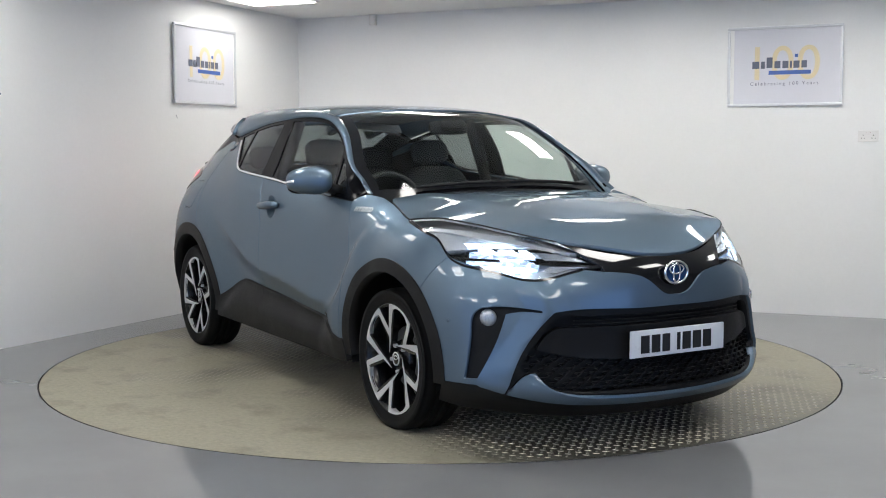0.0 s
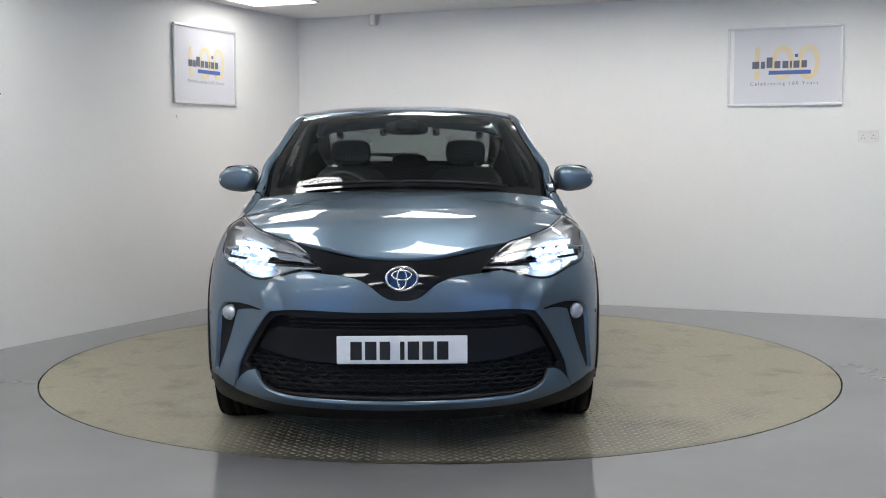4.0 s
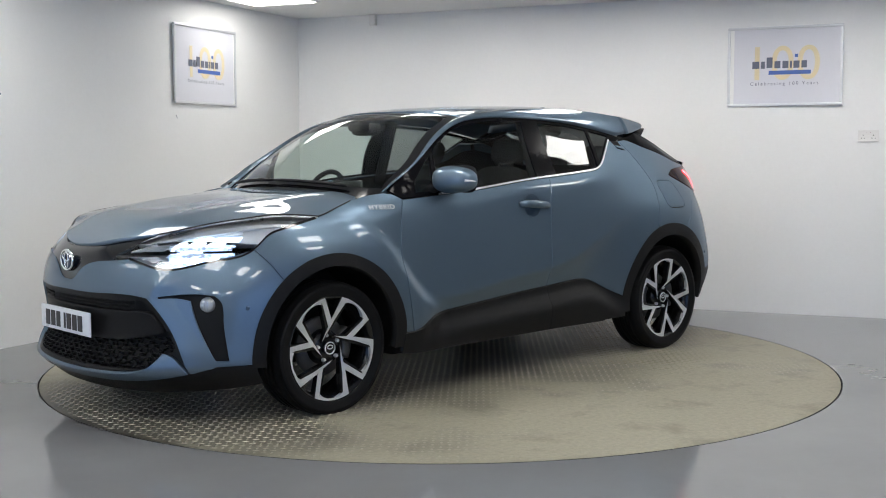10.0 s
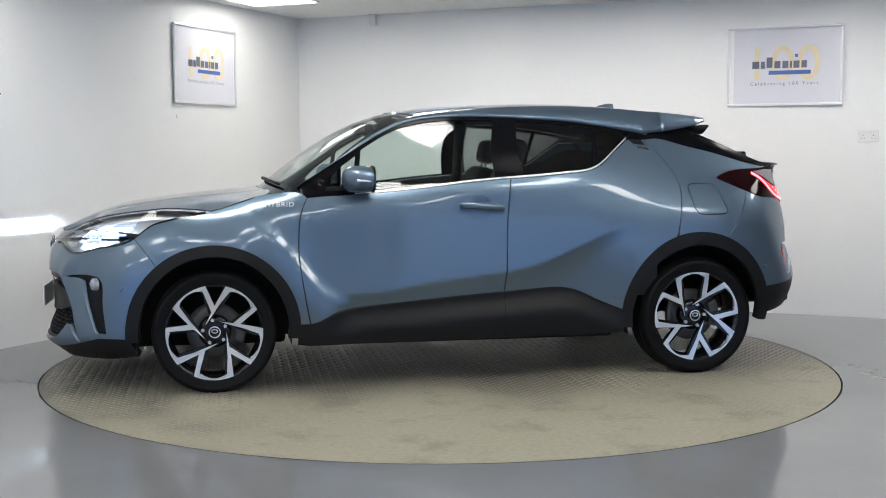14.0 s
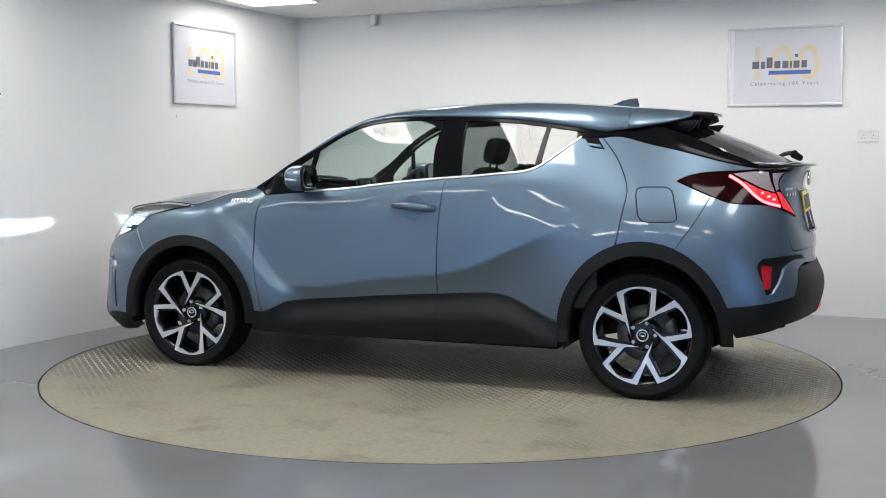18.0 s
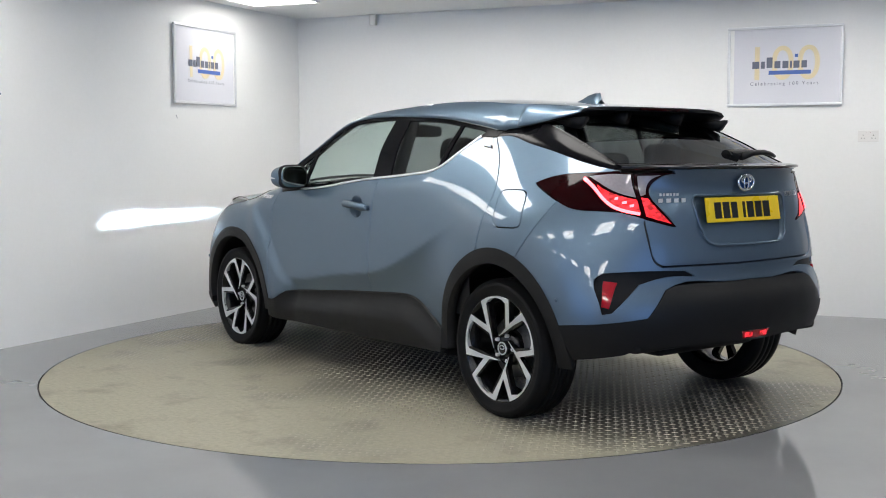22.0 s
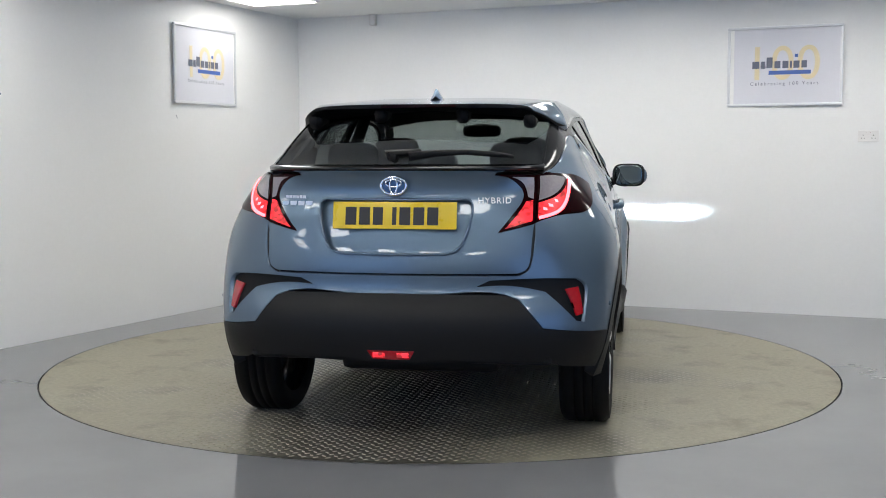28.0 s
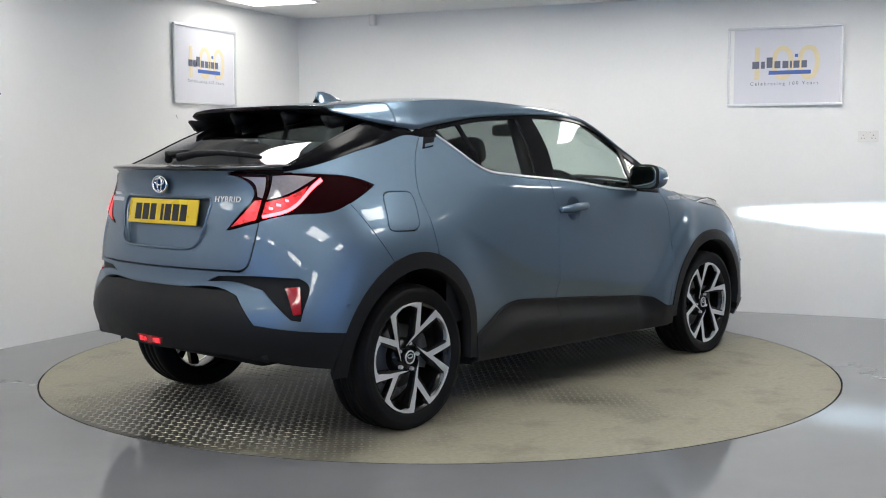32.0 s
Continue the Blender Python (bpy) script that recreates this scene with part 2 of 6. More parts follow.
def slab(outline, depth, bevel=0.0, m=None):
    """An outline in the x-z plane given thickness along y (from 0 to -depth)."""
    b = bmesh.new()
    vs = [b.verts.new((x, 0, z)) for x, z in outline]
    f = b.faces.new(vs)
    r = bmesh.ops.extrude_face_region(b, geom=[f])
    bmesh.ops.translate(b, vec=(0, -depth, 0), verts=[v for v in r["geom"] if isinstance(v, bmesh.types.BMVert)])
    bmesh.ops.recalc_face_normals(b, faces=b.faces)
    if bevel:
        bmesh.ops.bevel(b, geom=list(b.edges), offset=bevel, segments=2, affect="EDGES")
    if m is not None:
        bmesh.ops.transform(b, matrix=m, verts=b.verts)
    return b


def lettering(name, text, size, mat, parent, m, spread=1.0, extrude=0.0012):
    cu = bpy.data.curves.new(name, "FONT")
    cu.body, cu.size, cu.extrude, cu.align_x, cu.align_y = text, size, extrude, "CENTER", "CENTER"
    cu.space_character = spread
    tmp = bpy.data.objects.new("tmp", cu)
    scene.collection.objects.link(tmp)
    me = bpy.data.meshes.new_from_object(tmp.evaluated_get(bpy.context.evaluated_depsgraph_get()))
    bpy.data.objects.remove(tmp)
    bpy.data.curves.remove(cu)
    me.name = name
    me.transform(m)
    me.materials.append(mat)
    ob = new(name, me)
    ob.parent = parent
    return ob


# ---------------------------------------------------------------- the room
CORNER = Vector((-1.285, 3.64))
LEFT_DIR = Vector((0.4333, 0.9013))   # along the side wall, towards the corner
BACK_DIR = Vector((0.9229, -0.3850))  # along the end wall, away from the corner
H_ROOM = 2.472


def room_point(along_back, along_side, z=0.0):
    """A place in the room, counted from the corner along the two walls."""
    p = CORNER + BACK_DIR * along_back - LEFT_DIR * along_side
    return Vector((p.x, p.y, z))


def prism(corners, z0, z1):
    b = bmesh.new()
    lo = [b.verts.new((p.x, p.y, z0)) for p in corners]
    hi = [b.verts.new((p.x, p.y, z1)) for p in corners]
    n = len(lo)
    b.faces.new(lo[::-1])
    b.faces.new(hi)
    for i in range(n):
        b.faces.new((lo[i], lo[(i + 1) % n], hi[(i + 1) % n], hi[i]))
    bmesh.ops.recalc_face_normals(b, faces=b.faces)
    return b


ROOM_W, ROOM_L = 10.5, 12.5
R_TABLE = 2.280


def structure(name, bm, mat, label, category, smooth=False):
    return tagged(part(name, bm, mat, smooth=smooth), label, category, kind="structure")


def build_room():
    p = room_point
    t = 0.15
    structure("wall_side", prism([p(-t, -t), p(0, -t), p(0, ROOM_L + t), p(-t, ROOM_L + t)], 0, H_ROOM), WALL, "white painted plaster side wall with faint scuffs", "wall")
    structure("wall_end", prism([p(0, 0), p(ROOM_W, 0), p(ROOM_W, -t), p(0, -t)], 0, H_ROOM), WALL, "white painted plaster end wall behind the turntable", "wall")
    # unseen wall, grey in place of white to dim what the car mirrors
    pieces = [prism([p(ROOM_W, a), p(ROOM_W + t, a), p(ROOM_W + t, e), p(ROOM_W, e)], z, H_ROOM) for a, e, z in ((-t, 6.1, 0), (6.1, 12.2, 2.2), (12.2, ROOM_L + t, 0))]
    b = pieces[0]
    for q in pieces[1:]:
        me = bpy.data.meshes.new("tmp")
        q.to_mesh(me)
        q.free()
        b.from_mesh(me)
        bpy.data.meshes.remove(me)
    structure("wall_far_side", b, DIM_WALL, "unseen wall in dimming blue-grey with an open doorway to daylight", "wall")
    # the wall behind the camera has a wide doorway to daylight, which the car's flanks mirror
    d0, d1, top = 0.35, 4.6, 2.2
    b = prism([p(0, ROOM_L), p(d0, ROOM_L), p(d0, ROOM_L + t), p(0, ROOM_L + t)], 0, H_ROOM)
    for q in (prism([p(d1, ROOM_L), p(ROOM_W, ROOM_L), p(ROOM_W, ROOM_L + t), p(d1, ROOM_L + t)], 0, H_ROOM), prism([p(d0, ROOM_L), p(d1, ROOM_L), p(d1, ROOM_L + t), p(d0, ROOM_L + t)], top, H_ROOM)):
        me = bpy.data.meshes.new("tmp")
        q.to_mesh(me)
        q.free()
        b.from_mesh(me)
        bpy.data.meshes.remove(me)
    structure("wall_behind", b, WALL, "white painted wall with an open doorway to daylight", "wall")
    structure("ceiling", prism([p(-t, -t), p(ROOM_W + t, -t), p(ROOM_W + t, ROOM_L + t), p(-t, ROOM_L + t)], H_ROOM, H_ROOM + 0.12), CEIL, "flat white painted ceiling", "ceiling")
    # the floor: one sheet with a round pit for the turntable
    b = bmesh.new()
    n = 160
    ring = [b.verts.new(((R_TABLE + 0.008) * math.cos(2 * math.pi * i / n), (R_TABLE + 0.008) * math.sin(2 * math.pi * i / n), 0)) for i in range(n)]
    deep = [b.verts.new((v.co.x, v.co.y, -0.06)) for v in ring]
    far = []
    cs = [p(-t, -t), p(ROOM_W + t, -t), p(ROOM_W + t, ROOM_L + t), p(-t, ROOM_L + t)]
    for v in ring:
        d = Vector((v.co.x, v.co.y)).normalized()
        best = 1e9
        for i in range(4):
            a, e = cs[i].xy, cs[(i + 1) % 4].xy - cs[i].xy
            den = d.x * e.y - d.y * e.x
            if abs(den) > 1e-9:
                k = (a.x * e.y - a.y * e.x) / den
                w = (a.x * d.y - a.y * d.x) / den
                if k > 0 and -1e-6 <= w <= 1 + 1e-6:
                    best = min(best, k)
        far.append(b.verts.new((d.x * best, d.y * best, 0)))
    outer = [b.verts.new(v.co * 1.05) for v in far]
    for i in range(n):
        j = (i + 1) % n
        b.faces.new((ring[i], far[i], far[j], ring[j]))
        b.faces.new((far[i], outer[i], outer[j], far[j]))
        b.faces.new((deep[i], ring[i], ring[j], deep[j]))
    bmesh.ops.recalc_face_normals(b, faces=b.faces)
    for f in b.faces:
        if f.normal.z < -0.5:
            f.normal_flip()
    structure("floor", b, FLOOR, "glossy grey painted concrete floor with soft reflections", "floor")
    structure("turntable_pit", revolve([(0.001, -0.062), (R_TABLE + 0.05, -0.062)], 64, "Z"), GAP, "dark pit below the turntable", "floor")


def ceiling_light(m, mat, label):
    """A recessed square LED panel in a slim frame."""
    ob = thing("ceiling_light", label, "ceiling light", group="ceiling light panels", at=m)
    w, l = LIGHT_SIZE
    part("diffuser", box(w, l, 0.008, (0, 0, -0.006), 0.002), mat, ob, "glowing white diffuser", smooth=False)
    for sx, sy, px, py in ((w + 0.03, 0.014, 0, l / 2 + 0.008), (w + 0.03, 0.014, 0, -l / 2 - 0.008), (0.014, l, w / 2 + 0.008, 0), (0.014, l, -w / 2 - 0.008, 0)):
        part("frame", box(sx, sy, 0.012, (px, py, -0.0075), 0.002), WHITE_PLASTIC, ob, smooth=False)
    return ob


def build_ceiling_lights():
    """Rows of panels along the room, dimmed beside the side wall against hot spots."""
    for i, a in enumerate(LIGHT_A):
        first = None
        for j, s in enumerate(LIGHT_S):
            m = Matrix.Translation(room_point(a, s, H_ROOM)) @ Matrix.Rotation(math.atan2(BACK_DIR.y, BACK_DIR.x), 4, "Z")
            if first is None:
                first = ceiling_light(m, PANEL_LIGHT if i else PANEL_DIM, "lit square white LED panel in the ceiling" if i else "lit square white LED panel beside the side wall")
            else:
                copy_thing(first, m)


LIGHT_A = (0.51, 1.92, 3.35, 4.78, 6.21)
LIGHT_S = (1.26, 4.05, 6.87, 9.69)
LIGHT_SIZE = (0.58, 0.58)


# ---------------------------------------------------------------- body surfaces of the car
# Car space: x forward, y to the car's left, z up, origin on the ground midway between the axles.
def second_derivatives(xs):
    """The matrix that gives a natural cubic spline's second derivatives at its knots."""
    xs = np.asarray(xs, float)
    n = len(xs)
    a, r = np.eye(n), np.zeros((n, n))
    for i in range(1, n - 1):
        h0, h1 = xs[i] - xs[i - 1], xs[i + 1] - xs[i]
        a[i, i - 1:i + 2] = h0 / 6, (h0 + h1) / 3, h1 / 6
        r[i, i - 1:i + 2] = 1 / h0, -1 / h0 - 1 / h1, 1 / h1
    return np.linalg.solve(a, r)


class Curve:
    """A natural cubic spline y(x); straight beyond its ends. Knots in rising or falling order."""

    def __init__(self, xs, ys):
        order = np.argsort(xs)
        self.x, self.y = np.asarray(xs, float)[order], np.asarray(ys, float)[order]
        self.m = second_derivatives(self.x) @ self.y

    def __call__(self, q):
        q = np.asarray(q, float)
        x, y, m = self.x, self.y, self.m
        c = np.clip(q, x[0], x[-1])
        i = np.clip(np.searchsorted(x, c) - 1, 0, len(x) - 2)
        h = x[i + 1] - x[i]
        a, b = (x[i + 1] - c) / h, (c - x[i]) / h
        v = a * y[i] + b * y[i + 1] + ((a ** 3 - a) * m[i] + (b ** 3 - b) * m[i + 1]) * h * h / 6
        h0, h1 = x[1] - x[0], x[-1] - x[-2]
        s0 = (y[1] - y[0]) / h0 - h0 * m[1] / 6
        s1 = (y[-1] - y[-2]) / h1 + h1 * m[-2] / 6
        return v + np.where(q < x[0], (q - x[0]) * s0, 0) + np.where(q > x[-1], (q - x[-1]) * s1, 0)


def rib(z, x, y):
    x = [x] * len(z) if not isinstance(x, list) else x
    y = [y] * len(z) if not isinstance(y, list) else y
    return Curve(z, x), Curve(z, y)


ZF = [0.18, 0.26, 0.36, 0.50, 0.62, 0.72, 0.80]
ZR = [0.30, 0.45, 0.60, 0.68, 0.76, 0.90, 1.00, 1.10, 1.19]
RIBS = [
    rib(ZF + [0.85], [2.21, 2.285, 2.26, 2.25, 2.255, 2.245, 2.205, 2.14], 0.0),
    rib(ZF + [0.86], [2.19, 2.268, 2.242, 2.233, 2.238, 2.222, 2.175, 2.10], 0.25),
    rib(ZF + [0.87], [2.12, 2.205, 2.175, 2.165, 2.165, 2.14, 2.09, 2.02], [0.47, 0.47, 0.47, 0.47, 0.47, 0.47, 0.465, 0.455]),
    rib(ZF + [0.91], [2.01, 2.09, 2.075, 2.06, 2.05, 2.025, 1.985, 1.92], [0.62, 0.635, 0.64, 0.64, 0.635, 0.625, 0.612, 0.585]),
    rib(ZF + [0.88, 0.935], [1.88, 1.955, 1.955, 1.94, 1.92, 1.89, 1.86, 1.82, 1.79], [0.745, 0.765, 0.772, 0.772, 0.765, 0.75, 0.73, 0.70, 0.66]),
    rib(ZF + [0.88, 0.95], [1.74, 1.78, 1.78, 1.77, 1.76, 1.74, 1.72, 1.69, 1.66], [0.825, 0.845, 0.855, 0.857, 0.852, 0.836, 0.812, 0.77, 0.70]),
    rib([0.2, 0.3, 0.5, 0.65, 0.75, 0.82, 0.88, 0.93, 0.965], 1.55, [0.86, 0.882, 0.892, 0.888, 0.876, 0.856, 0.825, 0.775, 0.705]),
    rib([0.2, 0.3, 0.5, 0.65, 0.75, 0.82, 0.88, 0.93, 0.97], 1.34, [0.87, 0.892, 0.905, 0.903, 0.892, 0.873, 0.842, 0.795, 0.72]),
    rib([0.2, 0.35, 0.5, 0.65, 0.8, 0.9, 0.98, 1.03, 1.06], 1.10, [0.86, 0.885, 0.893, 0.887, 0.868, 0.845, 0.79, 0.70, 0.62]),
    rib([0.2, 0.35, 0.5, 0.65, 0.8, 0.9, 1.0, 1.06, 1.12, 1.25, 1.40], 0.85, [0.852, 0.868, 0.868, 0.858, 0.85, 0.843, 0.812, 0.773, 0.738, 0.698, 0.640]),
    rib([0.2, 0.32, 0.44, 0.56, 0.7, 0.85, 0.95, 0.995, 1.035, 1.15, 1.30], 0.55, [0.845, 0.865, 0.868, 0.862, 0.852, 0.844, 0.834, 0.823, 0.803, 0.752, 0.694]),
    rib([0.2, 0.32, 0.46, 0.6, 0.75, 0.9, 1.0, 1.045, 1.085, 1.25, 1.45], 0.1, [0.84, 0.865, 0.870, 0.866, 0.857, 0.848, 0.837, 0.826, 0.807, 0.740, 0.645]),
    rib([0.2, 0.32, 0.5, 0.64, 0.78, 0.9, 1.0, 1.07, 1.115, 1.25, 1.45], -0.35, [0.84, 0.865, 0.872, 0.870, 0.863, 0.854, 0.843, 0.829, 0.807, 0.745, 0.64]),
    rib([0.2, 0.35, 0.5, 0.65, 0.8, 0.92, 1.02, 1.09, 1.145, 1.25, 1.42], -0.7, [0.845, 0.868, 0.877, 0.877, 0.870, 0.858, 0.841, 0.824, 0.798, 0.742, 0.635]),
    rib([0.2, 0.4, 0.55, 0.7, 0.82, 0.92, 1.02, 1.13, 1.25, 1.38], -1.0, [0.86, 0.885, 0.898, 0.895, 0.88, 0.86, 0.83, 0.78, 0.715, 0.635]),
    rib([0.2, 0.45, 0.6, 0.75, 0.85, 0.93, 1.02, 1.12, 1.22, 1.34], -1.34, [0.86, 0.893, 0.904, 0.906, 0.898, 0.878, 0.832, 0.768, 0.70, 0.62]),
    rib([0.25, 0.45, 0.6, 0.75, 0.85, 0.95, 1.05, 1.15, 1.25], -1.62, [0.85, 0.88, 0.893, 0.892, 0.880, 0.845, 0.782, 0.70, 0.62]),
    rib(ZR, [-1.80, -1.85, -1.85, -1.835, -1.825, -1.805, -1.80, -1.80, -1.80], [0.79, 0.82, 0.826, 0.822, 0.810, 0.778, 0.735, 0.678, 0.605]),
    rib(ZR, [-1.92, -1.985, -1.985, -1.965, -1.963, -1.950, -1.931, -1.914, -1.925], [0.67, 0.695, 0.697, 0.685, 0.665, 0.64, 0.615, 0.585, 0.555]),
    rib(ZR, [-2.02, -2.085, -2.085, -2.055, -2.056, -2.038, -2.017, -1.996, -2.03], [0.46, 0.475, 0.475, 0.465, 0.455, 0.445, 0.43, 0.42, 0.41]),
    rib(ZR, [-2.07, -2.13, -2.13, -2.095, -2.097, -2.076, -2.053, -2.033, -2.082], [0.23] * 5 + [0.22] * 4),
    rib(ZR, [-2.085, -2.145, -2.145, -2.11, -2.112, -2.09, -2.065, -2.045, -2.095], 0.0),
]


CREASE = Curve([1.25, 1.10, 0.984, 0.885, 0.77, 0.68, 0.60, 0.50, 0.2, -0.2, -0.4, -0.6, -0.9, -1.08, -1.23], [1.0, 0.91, 0.825, 0.715, 0.575, 0.512, 0.495, 0.497, 0.543, 0.59, 0.63, 0.71, 0.855, 0.945, 1.015])
SILL_TOP = Curve([1.0, 0.84, 0.63, 0.33, 0.03, -0.22, -0.5, -0.63, -0.75, -0.9, -1.2], [0.30, 0.345, 0.417, 0.445, 0.47, 0.487, 0.503, 0.486, 0.433, 0.372, 0.33])


def ease(v):
    v = np.clip(v, 0, 1)
    return v * v * (3 - 2 * v)


def door_tuck(x, z):
    """How far the doors fall back below their rising crease."""
    u = CREASE(x) - z
    r = (u + np.sqrt(u * u + 0.007 ** 2)) / 2
    depth = 0.075 * (1 - np.exp(-r * 0.54 / 0.075))
    amp = ease((0.80 - x) / 0.22) * ease((x + 1.10) / 0.55)
    tuck = amp * depth * (1 - ease((SILL_TOP(x) - 0.005 - z) / 0.13))
    # the front wheel's flare stands out before the door
    slope = (CREASE(x + 0.02) - CREASE(x - 0.02)) / 0.04
    d = u / np.sqrt(1 + slope * slope)
    flare = 0.026 * ease((x - 0.56) / 0.16) * ease((1.22 - x) / 0.2) * ease((d + 0.012) / 0.075) * (1 - ease((d - 0.09) / 0.26))
    return tuck - flare


BLADE = [(0.60, 0.735), (0.552, 0.60), (0.645, 0.44), (0.70, 0.335)]


def blade_ridge(y, z):
    """A sharp ridge that runs down from the headlamp beside the mouth."""
    best = np.full(len(z), 9.0)
    for (a, b), (c, e) in zip(BLADE[:-1], BLADE[1:]):
        k = np.clip(((np.abs(y) - a) * (c - a) + (z - b) * (e - b)) / ((c - a) ** 2 + (e - b) ** 2), 0, 1)
        best = np.minimum(best, np.hypot(np.abs(y) - a - k * (c - a), z - b - k * (e - b)))
    r = np.clip(1 - np.sqrt(best * best + 0.004 ** 2) / 0.07, 0, 1)
    return 0.016 * r * ease((0.735 - z) / 0.09) * ease((z - 0.30) / 0.08)


class BodySide:
    """The body's outer skin from sill to window tops: s runs from the nose's middle round the car's left to the tail's middle."""

    def __init__(self, ribs):
        px = np.array([r[0](0.6) for r in ribs])
        py = np.array([r[1](0.6) for r in ribs])
        s = np.concatenate([[0], np.cumsum(np.hypot(np.diff(px), np.diff(py)))])
        self.ribs, self.length = ribs, s[-1]
        self.caps = [1.08] * 8 + [1.10] + [9.0] * (len(ribs) - 9)
        k = 4
        self.idx = list(range(k, 0, -1)) + list(range(len(ribs))) + list(range(len(ribs) - 2, len(ribs) - 2 - k, -1))
        self.sign = [-1] * k + [1] * len(ribs) + [-1] * k
        self.s = np.concatenate([-s[k:0:-1], s, 2 * s[-1] - s[-2:-2 - k:-1]])
        self.K = second_derivatives(self.s)
        self.mid = s

    def __call__(self, s, z):
        s, z = np.asarray(s, float).ravel(), np.asarray(z, float).ravel()
        # ribs before the doors end low: above their tops they go straight up
        zc = [np.minimum(z, cap) for cap in self.caps]
        xr = np.array([r[0](q) for r, q in zip(self.ribs, zc)])
        yr = np.array([r[1](q) for r, q in zip(self.ribs, zc)])
        X = xr[self.idx]
        Y = yr[self.idx] * np.array(self.sign)[:, None]
        q = s
        flip = np.ones_like(s)
        lo, hi = s < self.s[3], s > self.s[-4]
        q = np.where(lo, -s, np.where(hi, 2 * self.length - s, s))
        flip = np.where(lo | hi, -1.0, 1.0)
        i = np.clip(np.searchsorted(self.s, q) - 1, 0, len(self.s) - 2)
        h = self.s[i + 1] - self.s[i]
        a, b = (self.s[i + 1] - q) / h, (q - self.s[i]) / h
        n = np.arange(len(s))
        res = []
        for V in (X, Y):
            M = self.K @ V
            res.append(a * V[i, n] + b * V[i + 1, n] + ((a ** 3 - a) * M[i, n] + (b ** 3 - b) * M[i + 1, n]) * h * h / 6)
        ridge = blade_ridge(res[1], z) * (res[0] > 1.7)
        return np.stack([res[0] + 0.85 * ridge, res[1] * flip - np.sign(res[1] * flip) * (door_tuck(res[0], z) - 0.5 * ridge), z], 1)

    def side(self, x, z):
        """The (s, z) of the place that a side view shows at (x, z)."""
        s = np.linspace(self.mid[2], self.mid[-4], 240)
        p = self(s, np.full(240, z))
        o = np.argsort(-p[:, 0])
        return float(np.interp(-x, -p[o, 0], s[o])), z

    def front(self, y, z):
        s = np.linspace(0, self.mid[7], 160)
        p = self(s, np.full(160, z))
        v = float(np.interp(abs(y), np.maximum.accumulate(p[:, 1]) + np.arange(160) * 1e-9, s))
        return (v if y >= 0 else -v), z

    def rear(self, y, z):
        s = np.linspace(self.length, self.mid[-8], 160)
        p = self(s, np.full(160, z))
        v = float(np.interp(abs(y), np.maximum.accumulate(p[:, 1]) + np.arange(160) * 1e-9, s))
        return (v if y >= 0 else 2 * self.length - v), z


SKIN = BodySide(RIBS)

HOOD_MID = Curve([2.24, 2.20, 2.11, 1.94, 1.78, 1.61, 1.45, 1.28, 1.08, 0.7], [0.765, 0.808, 0.864, 0.936, 0.972, 0.999, 1.021, 1.038, 1.053, 1.07])
S, F, B = SKIN.side, SKIN.front, SKIN.rear
HOOD_LINE = [F(0.0, 0.812), F(0.10, 0.815), F(0.20, 0.824), F(0.32, 0.845), F(0.45, 0.874), F(0.585, 0.908), S(1.79, 0.935), S(1.66, 0.95), S(1.53, 0.958), S(1.42, 0.952), S(1.345, 0.945)]
HOOD_REAR = [S(1.345, 0.945), S(1.29, 0.957), S(1.23, 0.976), S(1.12, 1.012)]


def hood_side():
    """The hood's height at its rim, from the line where it meets lamps and fenders."""
    xs, zs = [2.24, 2.19], [0.66, 0.70]
    for s, z in HOOD_LINE[4:] + HOOD_REAR[1:]:
        p = SKIN([s], [z])[0]
        m = float(HOOD_MID(p[0]))
        xs.append(p[0])
        zs.append(m + (z - m) / (p[1] / 0.72) ** 2.7)
    return Curve(xs + [0.95, 0.7], zs + [1.03, 1.035])


HOOD_SIDE = hood_side()


def hood_skin(x, y):
    x, y = np.asarray(x, float).ravel(), np.asarray(y, float).ravel()
    a = np.abs(y) / 0.72
    # a soft crease runs back from the nose along each side of the middle panel
    crease = 0.004 * np.exp(-((np.abs(y) - 0.30 - 0.16 * (2.1 - x)) / 0.08) ** 2)
    return np.stack([x, y, HOOD_MID(x) + (HOOD_SIDE(x) - HOOD_MID(x)) * a ** 2.7 + crease], 1)


ROOF_MID = Curve([1.30, 1.10, 0.92, 0.74, 0.60, 0.43, 0.26, 0.09, -0.09, -0.29, -0.61, -0.79, -0.97, -1.15, -1.33, -1.51, -1.70],
                 [0.90, 1.045, 1.185, 1.312, 1.392, 1.462, 1.496, 1.516, 1.527, 1.535, 1.536, 1.528, 1.514, 1.500, 1.485, 1.468, 1.446])


def roof_skin(x, y):
    x, y = np.asarray(x, float).ravel(), np.asarray(y, float).ravel()
    return np.stack([x, y, ROOF_MID(x + 0.39 * y * y) - 0.032 * np.abs(y / 0.6) ** 3 * (0.15 + 0.85 * ease((0.95 - x) / 0.6))], 1)


GLASS_BACK_MID = Curve([-1.15, -1.30, -1.50, -1.64, -1.76, -1.90, -2.05, -2.2], [1.475, 1.44, 1.39, 1.344, 1.297, 1.236, 1.178, 1.13])


def back_skin(x, y):
    x, y = np.asarray(x, float).ravel(), np.asarray(y, float).ravel()
    return np.stack([x, y, GLASS_BACK_MID(x - 0.5 * y * y)], 1)


